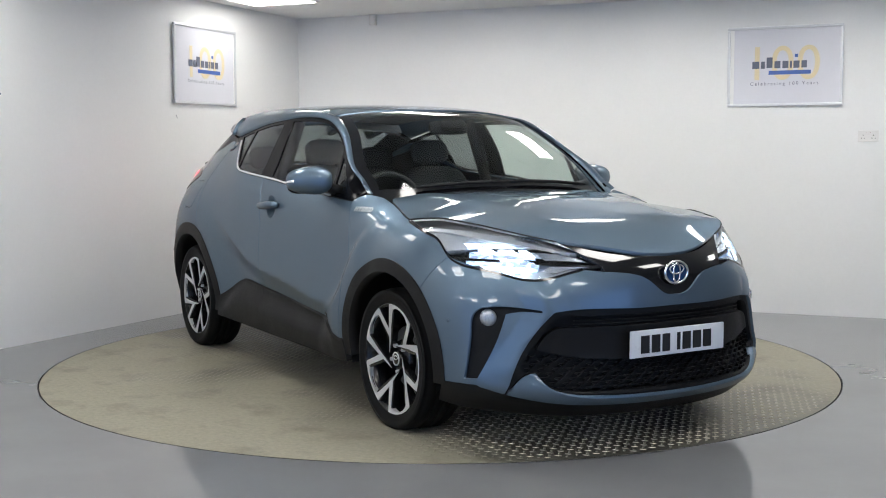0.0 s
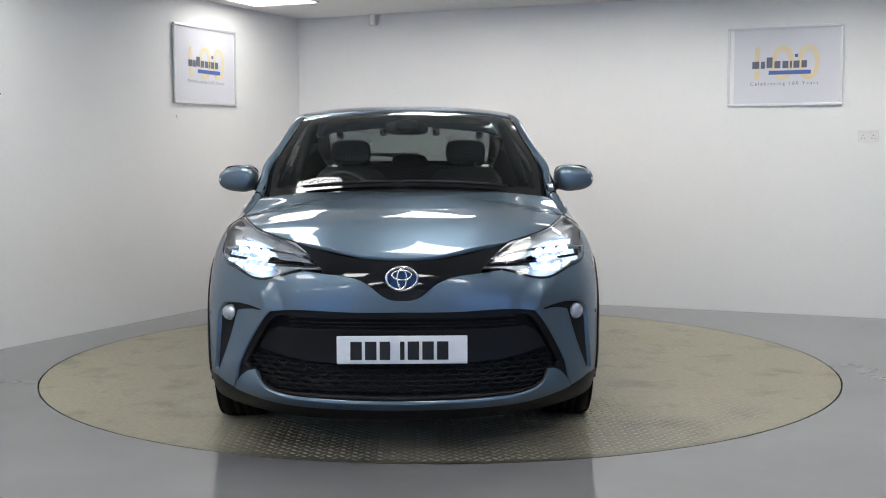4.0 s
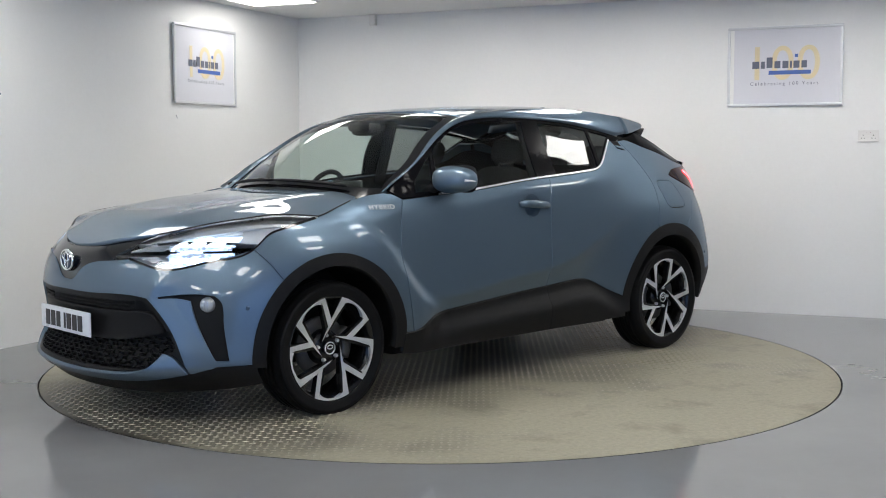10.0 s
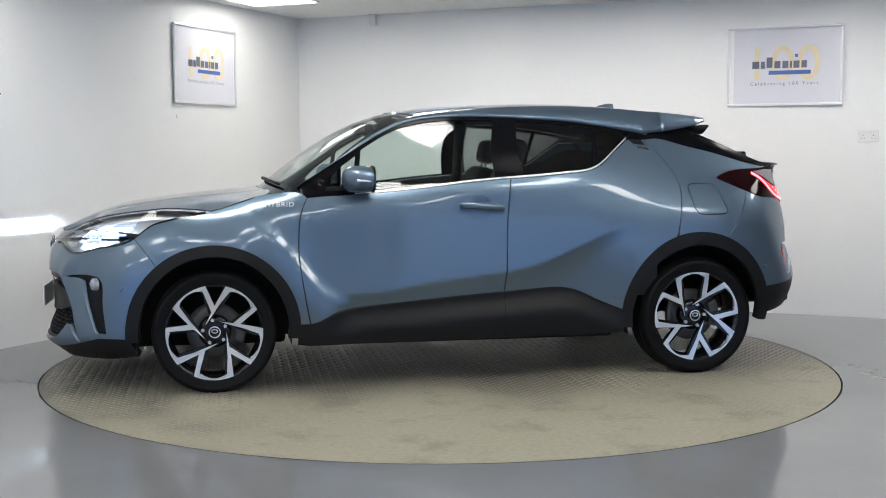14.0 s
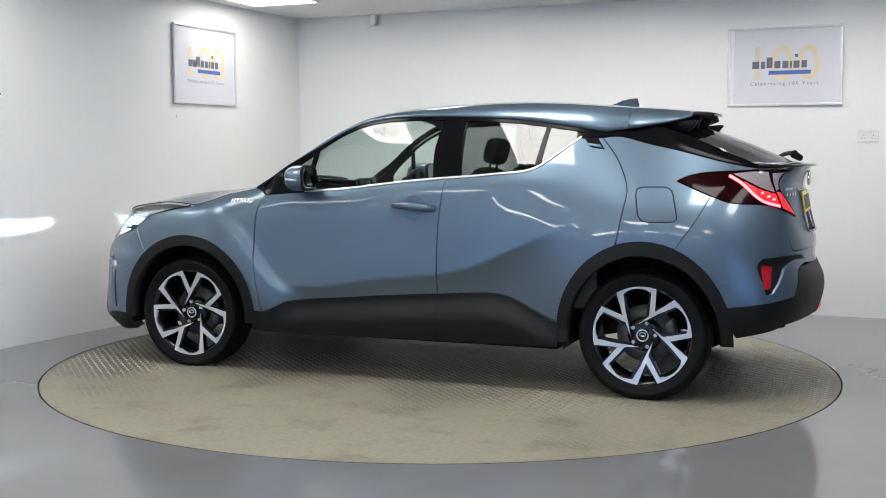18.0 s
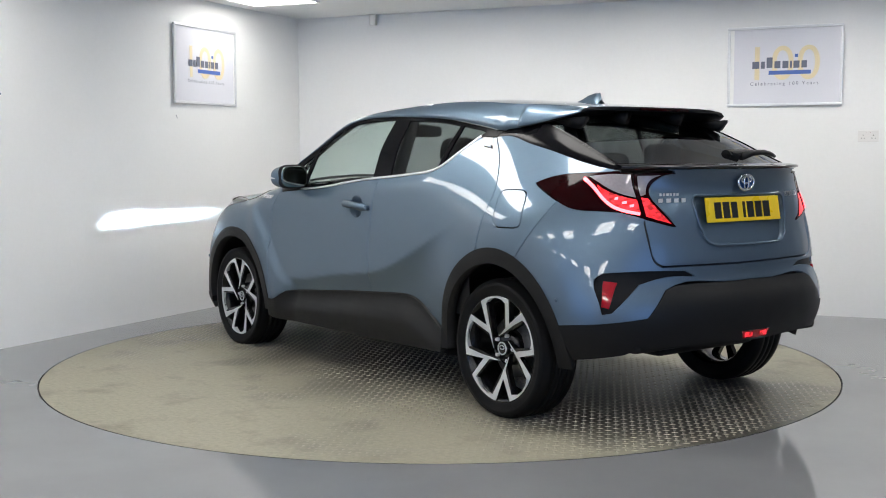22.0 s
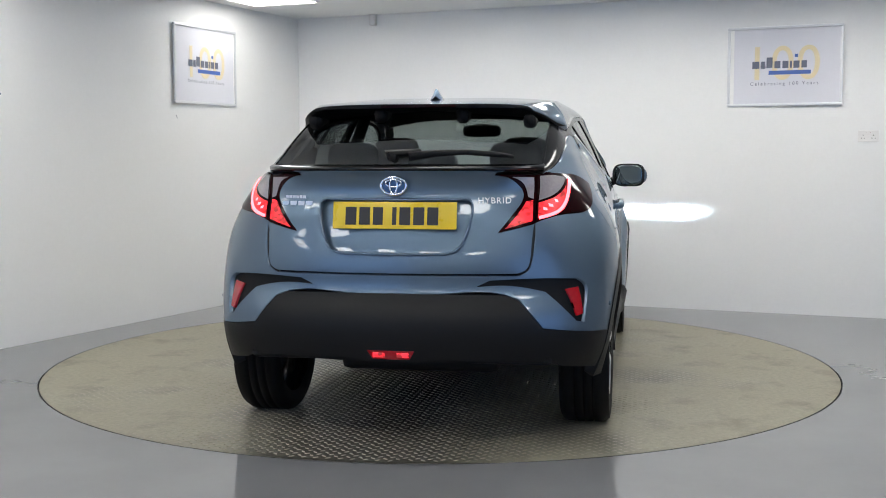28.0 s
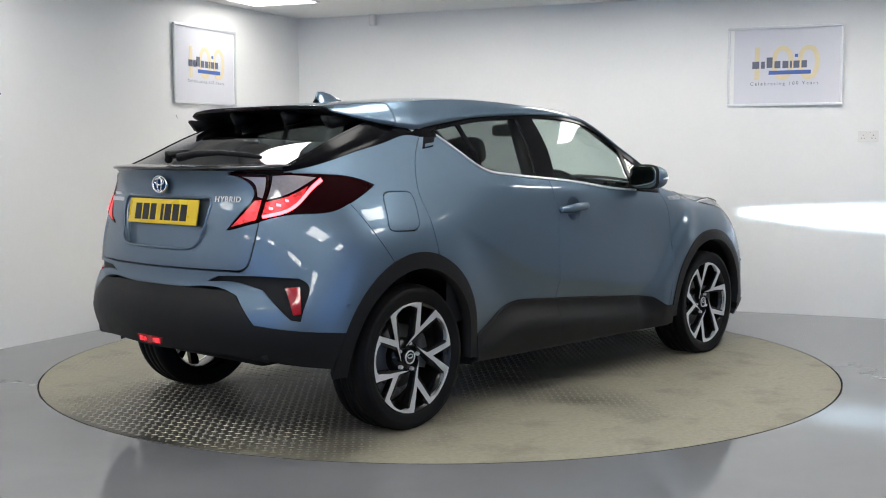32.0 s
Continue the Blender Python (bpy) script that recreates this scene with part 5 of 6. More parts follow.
    for y in (0.05, -0.05):
        part("fog_bulb", box(0.006, 0.05, 0.022, (float(SKIN([B(y, 0.418)[0]], [0.418])[0][0]) - 0.006, y, 0.418), 0.003), RED_GLOW, car, "lit red fog bulb")
    # wiper
    part("rear_wiper", tube([(-2.0, -0.05, 1.225), (-1.98, -0.15, 1.24), (-1.95, -0.28, 1.245), (-1.90, -0.40, 1.235), (-1.87, -0.47, 1.225)], [0.02, 0.016, 0.012, 0.012, 0.008], 10), BLACK, car)
    part("rear_wiper_arm", tube([(-2.02, 0.0, 1.215), (-1.99, 0.05, 1.235), (-1.985, -0.1, 1.245)], [0.018, 0.022, 0.014], 10), BLACK, car)


def build_plate(car, x, z, tilt, mat, back):
    """A number plate: pale sheet with plain dark bars for its characters."""
    m = Matrix.Translation((x, 0, z)) @ Matrix.Rotation(math.pi if back else 0, 4, "Z") @ Matrix.Rotation(radians(tilt), 4, "Y")
    ob = part("number_plate", box(0.008, 0.522, 0.113, (0, 0, 0), 0.003, m=m), mat, car, "yellow number plate with dark bars" if back else "white number plate with dark bars")
    y = 0.185
    for k, w in enumerate((0.046, 0.046, 0.046, 0.018, 0, 0.042, 0.046, 0.046)):
        if w:
            part("character_bar", box(0.003, w, 0.074, (0.0045, y - w / 2, -0.003), 0.001, m=m), INK, ob, smooth=False)
        y -= (w or 0.014) + 0.0125
    return ob


def build_badge(car, x, y, z, nx, rx, rz):
    m = Matrix.Translation((x, y, z)) @ Matrix.Rotation(0 if nx > 0 else math.pi, 4, "Z")
    ring = bmesh.new()
    n, k = 40, 8
    vs = []
    for i in range(n):
        a = 2 * math.pi * i / n
        vs.append([ring.verts.new((0.006 * math.sin(2 * math.pi * j / k), (rx + 0.006 * math.cos(2 * math.pi * j / k)) * math.cos(a), (rz + 0.006 * math.cos(2 * math.pi * j / k)) * math.sin(a))) for j in range(k)])
    for i in range(n):
        for j in range(k):
            ring.faces.new((vs[i][j], vs[(i + 1) % n][j], vs[(i + 1) % n][(j + 1) % k], vs[i][(j + 1) % k]))
    bmesh.ops.transform(ring, matrix=m, verts=ring.verts)
    bmesh.ops.recalc_face_normals(ring, faces=ring.faces)
    ob = part("badge", ring, CHROME, car, "oval chrome badge on blue enamel")
    d = bmesh.new()
    bmesh.ops.create_circle(d, cap_ends=True, segments=40, radius=1)
    for v in d.verts:
        v.co = Vector((-0.004, v.co.x * rx, v.co.y * rz))
    bmesh.ops.transform(d, matrix=m, verts=d.verts)
    part("enamel", d, BADGE_BLUE, ob)
    for c, sy, sz in (((0, 0.0, 0.30 * rz), 0.62 * rx, 0.42 * rz), ((0, 0.0, -0.02 * rz), 0.30 * rx, 0.86 * rz)):
        pts = [m @ Vector((0.002, c[1] + sy * math.cos(a), c[2] + sz * math.sin(a))) for a in np.linspace(0, 2 * math.pi, 25)[:-1]]
        part("inlay", tube(pts, 0.0045, 6, closed=True), CHROME, ob)


def build_beam_units(car):
    """Dipped-beam projectors: a small bright source in a flat black box that opens forwards, so that light leaves in a wide flat fan."""
    for side in (1, -1):
        z = 0.80
        at = lambda *pts: [Vector((x, y * side, 0)) for x, y in pts]
        u = part("beam_projector", prism(at((1.862, 0.57), (1.862, 0.65), (1.866, 0.65), (1.866, 0.57)), z - 0.011, z + 0.011), BLACK, car, smooth=False)
        for z0, z1 in ((0.0048, 0.011), (-0.011, -0.0048)):
            part("blind", prism(at((1.866, 0.575), (1.866, 0.645), (1.915, 0.66), (1.965, 0.608), (1.985, 0.58), (1.985, 0.57)), z + z0, z + z1), BLACK, u, smooth=False)
        # glowing lips added to brighten the black edges of the slot
        for z0, z1 in ((0.0048, 0.012), (-0.012, -0.0048)):
            part("glare_lip", prism(at((1.914, 0.661), (1.966, 0.609), (1.986, 0.580), (1.986, 0.565), (1.989, 0.565), (1.989, 0.581), (1.968, 0.611), (1.916, 0.664)), z + z0, z + z1), LED_SOFT, u, "bluish glowing strip added on the projector's edge", smooth=False)
        for q in (((1.866, 0.641), (1.866, 0.645), (1.913, 0.66), (1.914, 0.656)), ((1.866, 0.580), (1.866, 0.584), (1.98, 0.579), (1.98, 0.575))):
            part("blind", prism(at(*q), z - 0.0048, z + 0.0048), BLACK, u, smooth=False)
        part("beam_source", box(0.002, 0.03, 0.007, (1.869, 0.61 * side, z)), BEAM, u, "bright dipped-beam source", smooth=False)


def cut_level(poly, level, up):
    """The part of an outline above (up = 1) or below (up = -1) a height."""
    keep = []
    n = len(poly)
    for i in range(n):
        p, q = poly[i], poly[(i + 1) % n]
        a, b = (p[1] - level) * up, (q[1] - level) * up
        if a >= 0:
            keep.append(p)
        if a * b < 0:
            keep.append(p + (q - p) * (a / (a - b)))
    return np.array(keep)


def build_lamps(car):
    """Headlamps: silver chamber, bright jagged units, clear lens."""
    top = [F(0.325, 0.775), F(0.36, 0.808), F(0.40, 0.838), F(0.46, 0.868), F(0.585, 0.902), S(1.79, 0.930), S(1.66, 0.945), S(1.55, 0.953), S(1.46, 0.949), S(1.37, 0.941)]
    out = loop([top, LAMP_LOW_SIDE, LAMP_LOW_FRONT])
    for level, up in ((0.830, 1), (0.785, -1)):
        panel("headlamp_housing", car, CHAMBER, cut_level(out, level, up), off=-0.045, gap=0.002, thick=-0.040, step=0.03, label="silver headlamp reflector housing")
    quad = lambda pts: loop([[pts[i], pts[(i + 1) % len(pts)]] for i in range(len(pts))], 0.015)
    # glow added as lamp glare behind the units, above and below the beam slot
    panel("glare_field", car, LED_SOFT, quad([F(0.545, 0.830), F(0.66, 0.831), S(1.80, 0.834), S(1.745, 0.886), F(0.66, 0.882), F(0.56, 0.860)]), off=-0.034, thick=0.004, step=0.02, label="bluish glowing sheet for the lamp's glare")
    panel("glare_field", car, LED_SOFT, quad([F(0.57, 0.766), F(0.66, 0.759), F(0.735, 0.789), S(1.83, 0.798), F(0.66, 0.798), F(0.55, 0.798)]), off=-0.034, thick=0.004, step=0.02, label="bluish glowing sheet for the lamp's glare")
    units = [[F(0.555, 0.820), F(0.588, 0.820), F(0.602, 0.848), F(0.575, 0.848)], [F(0.60, 0.821), F(0.645, 0.821), F(0.668, 0.850), F(0.622, 0.852)], [F(0.618, 0.855), F(0.672, 0.854), F(0.69, 0.866), F(0.64, 0.868)],
             [F(0.66, 0.822), F(0.715, 0.824), S(1.82, 0.852), F(0.685, 0.852)], [S(1.84, 0.856), S(1.79, 0.854), S(1.757, 0.870), S(1.80, 0.870)],
             [F(0.592, 0.754), F(0.622, 0.750), F(0.635, 0.778), F(0.606, 0.782)], [F(0.642, 0.752), F(0.674, 0.754), F(0.685, 0.781), F(0.655, 0.782)], [F(0.70, 0.762), F(0.73, 0.774), F(0.735, 0.786), F(0.708, 0.786)]]
    for q in units:
        panel("led_unit", car, LED, quad(q), off=-0.014, thick=0.008, step=0.02, label="lit white LED element")
    panel("headlamp_bezel", car, CHAMBER, quad([F(0.53, 0.826), F(0.553, 0.829), F(0.565, 0.860), F(0.66, 0.886), S(1.745, 0.891), S(1.725, 0.913), S(1.80, 0.898), F(0.66, 0.893), F(0.555, 0.866)]), off=-0.03, thick=0.01, step=0.015, label="silver bezel round the LED units")
    panel("indicator_reflector", car, FACETS, quad([F(0.36, 0.785), F(0.43, 0.781), F(0.52, 0.757), F(0.545, 0.770), F(0.52, 0.786), F(0.44, 0.787)]), off=-0.022, thick=0.006, step=0.015, label="faceted clear indicator")
    panel("indicator_reflector", car, FACETS, quad([F(0.37, 0.806), F(0.44, 0.813), F(0.525, 0.815), F(0.545, 0.842), F(0.47, 0.838), F(0.40, 0.822)]), off=-0.022, thick=0.006, step=0.015, label="faceted clear indicator")
    # glowing strips added as glare over the black blinds
    for za, zb in ((0.8055, 0.824), (0.777, 0.7945)):
        panel("glare_strip", car, LED_SOFT, quad([F(0.56, za), F(0.66, za), S(1.82, za + 0.002), S(1.81, zb + 0.002), F(0.66, zb), F(0.57, zb)]), off=-0.006, thick=0.003, step=0.02, label="bluish glowing strip beside the beam slot")
    build_beam_units(car)
    under = resample(LAMP_LOW_SIDE + LAMP_LOW_FRONT[1:-1], 0.015)
    panel("lamp_lower_trim", car, GLOSS, np.concatenate([under + [0, 0.004], under[::-1] - [0, 0.005]]), off=0.0012, thick=0.004, step=0.03, label="black lower lamp edge")
    strip = resample([F(0.42, 0.838), F(0.50, 0.858), F(0.60, 0.878), S(1.75, 0.91), S(1.62, 0.925), S(1.48, 0.926)], 0.02)
    panel("daytime_strip", car, ALLOY, np.concatenate([strip + [0, 0.0035], strip[::-1] - [0, 0.0075]]), off=-0.02, thick=0.01, step=0.03, label="silver daytime light strip")
    for ob in panel("headlamp_lens", car, LENS, out, off=-0.002, gap=0.001, thick=0, step=0.02, label="clear headlamp lens"):
        ob.visible_shadow = False
    # fog lamps
    for side in (1, -1):
        p = SKIN([F(0.742, 0.568)[0]], [0.568])[0]
        m = Matrix.Translation((p[0] - 0.012, p[1] * side, p[2])) @ Matrix.Rotation(radians(28 * side), 4, "Z")
        bm = revolve([(0.001, 0.012), (0.015, 0.011), (0.028, 0.006), (0.0335, -0.002), (0.035, -0.02)], 32, "X")
        bmesh.ops.transform(bm, matrix=m, verts=bm.verts)
        lamp = part("fog_lamp", bm, FACETS, car, "round clear fog lamp")
        for k in (-0.014, 0.0, 0.014):
            part("lens_rib", box(0.006, 0.004, 0.04, (0.011, k, 0), 0.0015, m=m), LENS, lamp)


def wheel(car, x, y, turn, outer):
    """Tyre, black barrel and five forked spokes with bright machined faces. Built facing +y."""
    root = new("wheel")
    root.parent = car
    root.matrix_basis = Matrix.Translation((x, y, 0.314 if x > 0 else 0.326)) @ Matrix.Rotation(0 if outer > 0 else math.pi, 4, "Z")
    tagged(root, "black tyre on a two-tone forked-spoke alloy wheel")
    R = 0.322 if x > 0 else 0.331
    prof = [(0.240, -0.205), (0.266, -0.218), (0.300, -0.222), (R - 0.016, -0.214), (R - 0.004, -0.200), (R, -0.18)]
    for c in (-0.152, -0.112, -0.072):
        prof += [(R, c - 0.006), (R - 0.008, c - 0.004), (R - 0.008, c + 0.004), (R, c + 0.006)]
    prof += [(R, -0.042), (R - 0.004, -0.022), (R - 0.016, -0.009), (0.315, -0.002), (0.300, 0.0), (0.296, 0.0015), (0.292, 0.0), (0.275, -0.003), (0.262, -0.006), (0.2545, -0.009), (0.250, -0.015), (0.248, -0.03)]
    part("tyre", revolve(prof, 96), TYRE, root, "black low-profile tyre")
    part("rim", revolve([(0.240, -0.205), (0.228, -0.19), (0.222, -0.12), (0.226, -0.05), (0.238, -0.028), (0.248, -0.018), (0.2535, -0.012), (0.2525, -0.008), (0.247, -0.010), (0.238, -0.02)], 80), ALLOY_DARK, root, "gloss black rim")
    Rr = 0.2535
    # as one faces the wheel, angles run against the clock from the right
    pol = lambda r, a: (-Rr * r * math.cos(radians(a + turn)), Rr * r * math.sin(radians(a + turn)))
    dish = lambda r: -0.0085 - 0.030 * (1 - r) ** 1.2 + 0.006 * max(0, 0.3 - r)

    def flat(points, depth, lift, name, mat, label=""):
        """A face of the spoke, dished towards the hub."""
        bm = bmesh.new()
        up = [bm.verts.new((p[0], dish(math.hypot(*p) / Rr) + lift, p[1])) for p in points]
        f = bm.faces.new(up)
        ext = bmesh.ops.extrude_face_region(bm, geom=[f])
        for v in ext["geom"]:
            if isinstance(v, bmesh.types.BMVert):
                v.co.y -= depth
        bmesh.ops.triangulate(bm, faces=[q for q in bm.faces if len(q.verts) > 4])
        bmesh.ops.recalc_face_normals(bm, faces=bm.faces)
        return part(name, bm, mat, root, label, smooth=False)
    for k in range(5):
        o = 72 * k
        arc = [pol(0.985, o + a) for a in np.linspace(70.2, 34.2, 9)]
        inn = [pol(0.885 + 0.065 * math.sin(math.pi * i / 8) ** 0.6, o + a) for i, a in enumerate(np.linspace(34.2, 70.2, 9))]
        y1 = [pol(0.24, o + 140), pol(0.42, o + 98), pol(0.86, o + 104.5), pol(0.985, o + 107), pol(0.985, o + 100), pol(0.55, o + 89.5), pol(0.985, o + 76), pol(0.985, o + 69), pol(0.86, o + 70), pol(0.577, o + 80), pol(0.345, o + 98)]
        body = [pol(0.22, o + 148), pol(0.38, o + 106), pol(0.86, o + 107), pol(0.985, o + 109), pol(0.985, o + 98), pol(0.52, o + 89.5), pol(0.985, o + 78), pol(0.985, o + 67.5), pol(0.84, o + 67), pol(0.54, o + 75), pol(0.30, o + 100)]
        flat(body, 0.03, -0.001, "spoke", ALLOY_DARK, "gloss black spoke body")
        flat(y1, 0.002, 0.0015, "spoke_face", ALLOY, "bright machined spoke face")
        flat(arc + inn, 0.02, 0.0012, "rim_face", ALLOY, "bright machined rim segment")
        nut = revolve([(0.0005, 0.0), (0.008, 0.0), (0.0095, -0.004), (0.0095, -0.02)], 6)
        c = pol(0.245, o + 172)
        bmesh.ops.translate(nut, vec=(c[0], -0.036, c[1]), verts=nut.verts)
        part("wheel_nut", nut, SILVER_TRIM, root, smooth=False)
    part("hub", revolve([(0.001, -0.05), (0.058, -0.052), (0.078, -0.056), (0.086, -0.075), (0.086, -0.10)], 40), ALLOY_DARK, root)
    capm = part("centre_cap", revolve([(0.001, -0.030), (0.024, -0.0305), (0.033, -0.034), (0.034, -0.055)], 32), GLOSS, root, "black cap with a silver ring")
    part("cap_ring", tube([(0.0285 * math.cos(a), -0.0305, 0.0285 * math.sin(a)) for a in np.linspace(0, 2 * math.pi, 29)[:-1]], 0.0034, 6, closed=True), ALLOY, capm)
    part("cap_inlay", tube([(0.016 * math.cos(a), -0.030, 0.009 * math.sin(a) + 0.005) for a in np.linspace(0, 2 * math.pi, 21)[:-1]], 0.0026, 6, closed=True), ALLOY, capm)
    part("brake_disc", revolve([(0.07, -0.125), (0.07, -0.105), (0.078, -0.10), (0.145, -0.10), (0.147, -0.112), (0.145, -0.125)], 48), STEEL, root, "bare steel brake disc")
    rows = []
    for a in np.linspace(148, 207, 9):
        c, d = math.cos(radians(a)), math.sin(radians(a))
        rows.append([(r * c, y, r * d) for r, y in ((0.105, -0.125), (0.105, -0.078), (0.115, -0.070), (0.155, -0.070), (0.163, -0.078), (0.163, -0.125))])
    bm = loft(rows, close=True)
    bm.verts.ensure_lookup_table()
    for k in (0, len(rows) - 1):
        bm.faces.new([bm.verts[k * 6 + q] for q in range(6)])
    bmesh.ops.recalc_face_normals(bm, faces=bm.faces)
    part("brake_caliper", bm, STEEL, root)
    return root


def build_underbody(car):
    """Dark inner shell, wheel housings, floor pan."""
    lowr = [B(0.0, 0.40), B(0.5, 0.40), S(-1.80, 0.36)]
    run = [[F(0.0, 0.70), F(0.3, 0.70), F(0.55, 0.69), S(1.75, 0.74)], [S(1.75, 0.74), S(1.55, 0.87), S(1.35, 0.90), S(1.1, 0.97), S(0.9, 0.985)], side_run([(0.9, 0.985), (0.3, 1.02), (-0.3, 1.08), (-0.7, 1.12)]), side_run([(-0.7, 1.12), (-0.85, 1.20), (-1.0, 1.29), (-1.1, 1.30)]), side_run([(-1.1, 1.30), (-1.4, 1.25), (-1.8, 1.15)]) + [B(0.45, 1.14), B(0.0, 1.14)],
           [B(0.0, 1.14), B(0.0, 0.40)], lowr, [S(-1.80, 0.36)] + arch(HUB_R, 0.41, 0.43, 175, 175, 1), arch(HUB_R, 0.41, 0.43, 175, 8, 12), [arch(HUB_R, 0.41, 0.43, 8, 8, 1)[0], S(-0.9, 0.25)], side_run([(-0.9, 0.25), (0.0, 0.24), (0.9, 0.24)]), [S(0.9, 0.24)] + arch(HUB_F, 0.41, 0.42, 182, 182, 1), arch(HUB_F, 0.41, 0.42, 182, -2, 12), arch(HUB_F, 0.41, 0.42, -2, -2, 1) + [F(0.7, 0.25)], [F(0.7, 0.25), F(0.4, 0.18), F(0.0, 0.18)], [F(0.0, 0.18), F(0.0, 0.70)]]
    panel("inner_shell", car, BLACK, loop([r for r in run if len(r) > 1], 0.03), off=-0.055, thick=0, step=0.06)
    for cx, r in ((HUB_F, 0.405), (HUB_R, 0.415)):
        for side in (1, -1):
            rows = [[(cx + r * math.cos(a), side * y, HUB_Z + r * math.sin(a)) for y in (0.50, 0.70, 0.86)] for a in np.linspace(radians(-12), radians(192 if cx > 0 else 168), 30)]
            part("wheel_housing", loft(rows), BLACK, car)
            rows = [[(cx + q * r * math.cos(a), side * 0.50, HUB_Z + q * r * math.sin(a)) for q in (0.02, 0.5, 1)] for a in np.linspace(radians(-12), radians(192 if cx > 0 else 168), 30)]
            part("wheel_housing_wall", loft(rows), BLACK, car)
    b = box(1.75, 1.5, 0.06, (0.0, 0, 0.24), 0.02)
    box(0.9, 0.98, 0.10, (1.4, 0, 0.24), 0.03, bm=b)
    box(0.8, 0.98, 0.10, (-1.3, 0, 0.36), 0.03, bm=b)
    box(0.34, 1.3, 0.06, (-1.84, 0, 0.395), 0.03, bm=b)
    part("floor_pan", b, BLACK, car)
    b = box(0.9, 0.9, 0.05, (1.5, 0, 0.62), 0.02)
    part("engine_cover", b, BLACK, car)
    part("exhaust_silencer", box(0.26, 0.7, 0.11, (-1.70, -0.05, 0.345), 0.04), BLACK, car)
    for cx in (HUB_F, HUB_R):
        part("axle", tube([(cx, -0.72, HUB_Z), (cx, 0.72, HUB_Z)], 0.035, 10), BLACK, car)


def rounded(sx, sy, sz, at, power=3.0, m=None, n=(20, 12)):
    """A soft-cornered pad."""
    b = bmesh.new()
    bmesh.ops.create_uvsphere(b, u_segments=n[0], v_segments=n[1], radius=1)
    for v in b.verts:
        c = [math.copysign(abs(q) ** (2 / power), q) for q in v.co]
        v.co = Vector((c[0] * sx / 2, c[1] * sy / 2, c[2] * sz / 2))
    if m is not None:
        bmesh.ops.transform(b, matrix=m, verts=b.verts)
    bmesh.ops.translate(b, vec=at, verts=b.verts)
    return b


def build_cabin(car):
    lean = Matrix.Rotation(radians(-14), 4, "Y")
    for y in (0.36, -0.36):
        seat = part("front_seat", rounded(0.52, 0.50, 0.16, (0.02, y, 0.60), 4), SEAT, car, "dark cloth front seat")
        part("backrest", rounded(0.16, 0.48, 0.58, (-0.30, y, 0.88), 4, lean), SEAT, seat)
        part("headrest", rounded(0.10, 0.25, 0.15, (-0.40, y, 1.255), 3.5, lean), SEAT, seat)
        for d in (0.06, -0.06):
            part("headrest_post", tube([(-0.375, y + d, 1.15), (-0.40, y + d, 1.27)], 0.006, 8), CHROME, seat)
    seat = part("rear_seat", rounded(0.5, 1.3, 0.16, (-0.82, 0, 0.62), 5), SEAT, car, "dark cloth rear bench")
    part("backrest", rounded(0.16, 1.25, 0.58, (-1.12, 0, 0.88), 5, lean), SEAT, seat)
    for y in (0.4, 0.0, -0.4):
        part("headrest", rounded(0.09, 0.25, 0.15, (-1.2, y, 1.22 - (0.05 if y == 0 else 0)), 3.5), SEAT, seat)
    part("parcel_shelf", box(0.62, 1.1, 0.03, (-1.58, 0, 1.08), 0.01), CABIN, car)
    dash = loft([[(x, y, z - 0.03 * (y / 0.7) ** 2) for x, z in ((0.98, 0.97), (0.85, 1.0), (0.68, 1.005), (0.58, 0.985), (0.55, 0.90), (0.62, 0.70))] for y in np.linspace(-0.72, 0.72, 17)])
    part("dashboard", outward(dash, (0.9, 0, 0.6)), CABIN, car, "dark dashboard")
    part("infotainment_screen", box(0.02, 0.27, 0.15, (0.575, 0.02, 1.02), 0.01), GLOSS, car)
    part("dash_pad", box(0.18, 0.36, 0.02, (0.75, 0.02, 1.005), 0.008), CABIN_GREY, car, "grey dash top")
    m = Matrix.Translation((0.46, -0.37, 0.965)) @ Matrix.Rotation(radians(68), 4, "Y")
    w = part("steering_wheel", tube([m @ Vector((0.185 * math.cos(a), 0.185 * math.sin(a), 0)) for a in np.linspace(0, 2 * math.pi, 33)[:-1]], 0.015, 10, closed=True), CABIN, car, "black steering wheel")
    part("steering_hub", rounded(0.15, 0.16, 0.05, (0, 0, 0), 3, n=(16, 8)), CABIN, w).matrix_basis = m
    for a in (20, 160, 270):
        part("spoke", tube([m @ Vector((0.05 * math.cos(radians(a + 90)), 0.05 * math.sin(radians(a + 90)), 0)), m @ Vector((0.18 * math.cos(radians(a + 90)), 0.18 * math.sin(radians(a + 90)), 0))], 0.013, 8), CABIN, w)
    part("rear_view_mirror", rounded(0.05, 0.24, 0.075, (0.42, 0, 1.385), 4), BLACK, car)
    part("sensor_box", rounded(0.10, 0.12, 0.06, (0.47, 0, 1.40), 4), BLACK, car)
    # headlining
    xs = np.linspace(0.30, -1.2, 16)
    rows = [[(x, y, float(roof_skin([x], [y])[0][2]) - 0.035) for y in np.linspace(-0.56, 0.56, 15)] for x in xs]
    part("headlining", loft(rows), LINING, car, "dark headlining")
    for side in (1, -1):
        rows = [[(x, side * (float(SKIN([S(x, z)[0]], [z])[0][1]) - 0.05), z) for z in (0.45, 0.7, 0.9, zb)] for x, zb in ((0.82, 1.0), (0.6, 1.02), (0.3, 1.04), (0.0, 1.07), (-0.3, 1.1), (-0.6, 1.12), (-0.9, 1.2), (-1.1, 1.28))]
        part("door_card", loft(rows), CABIN, car)
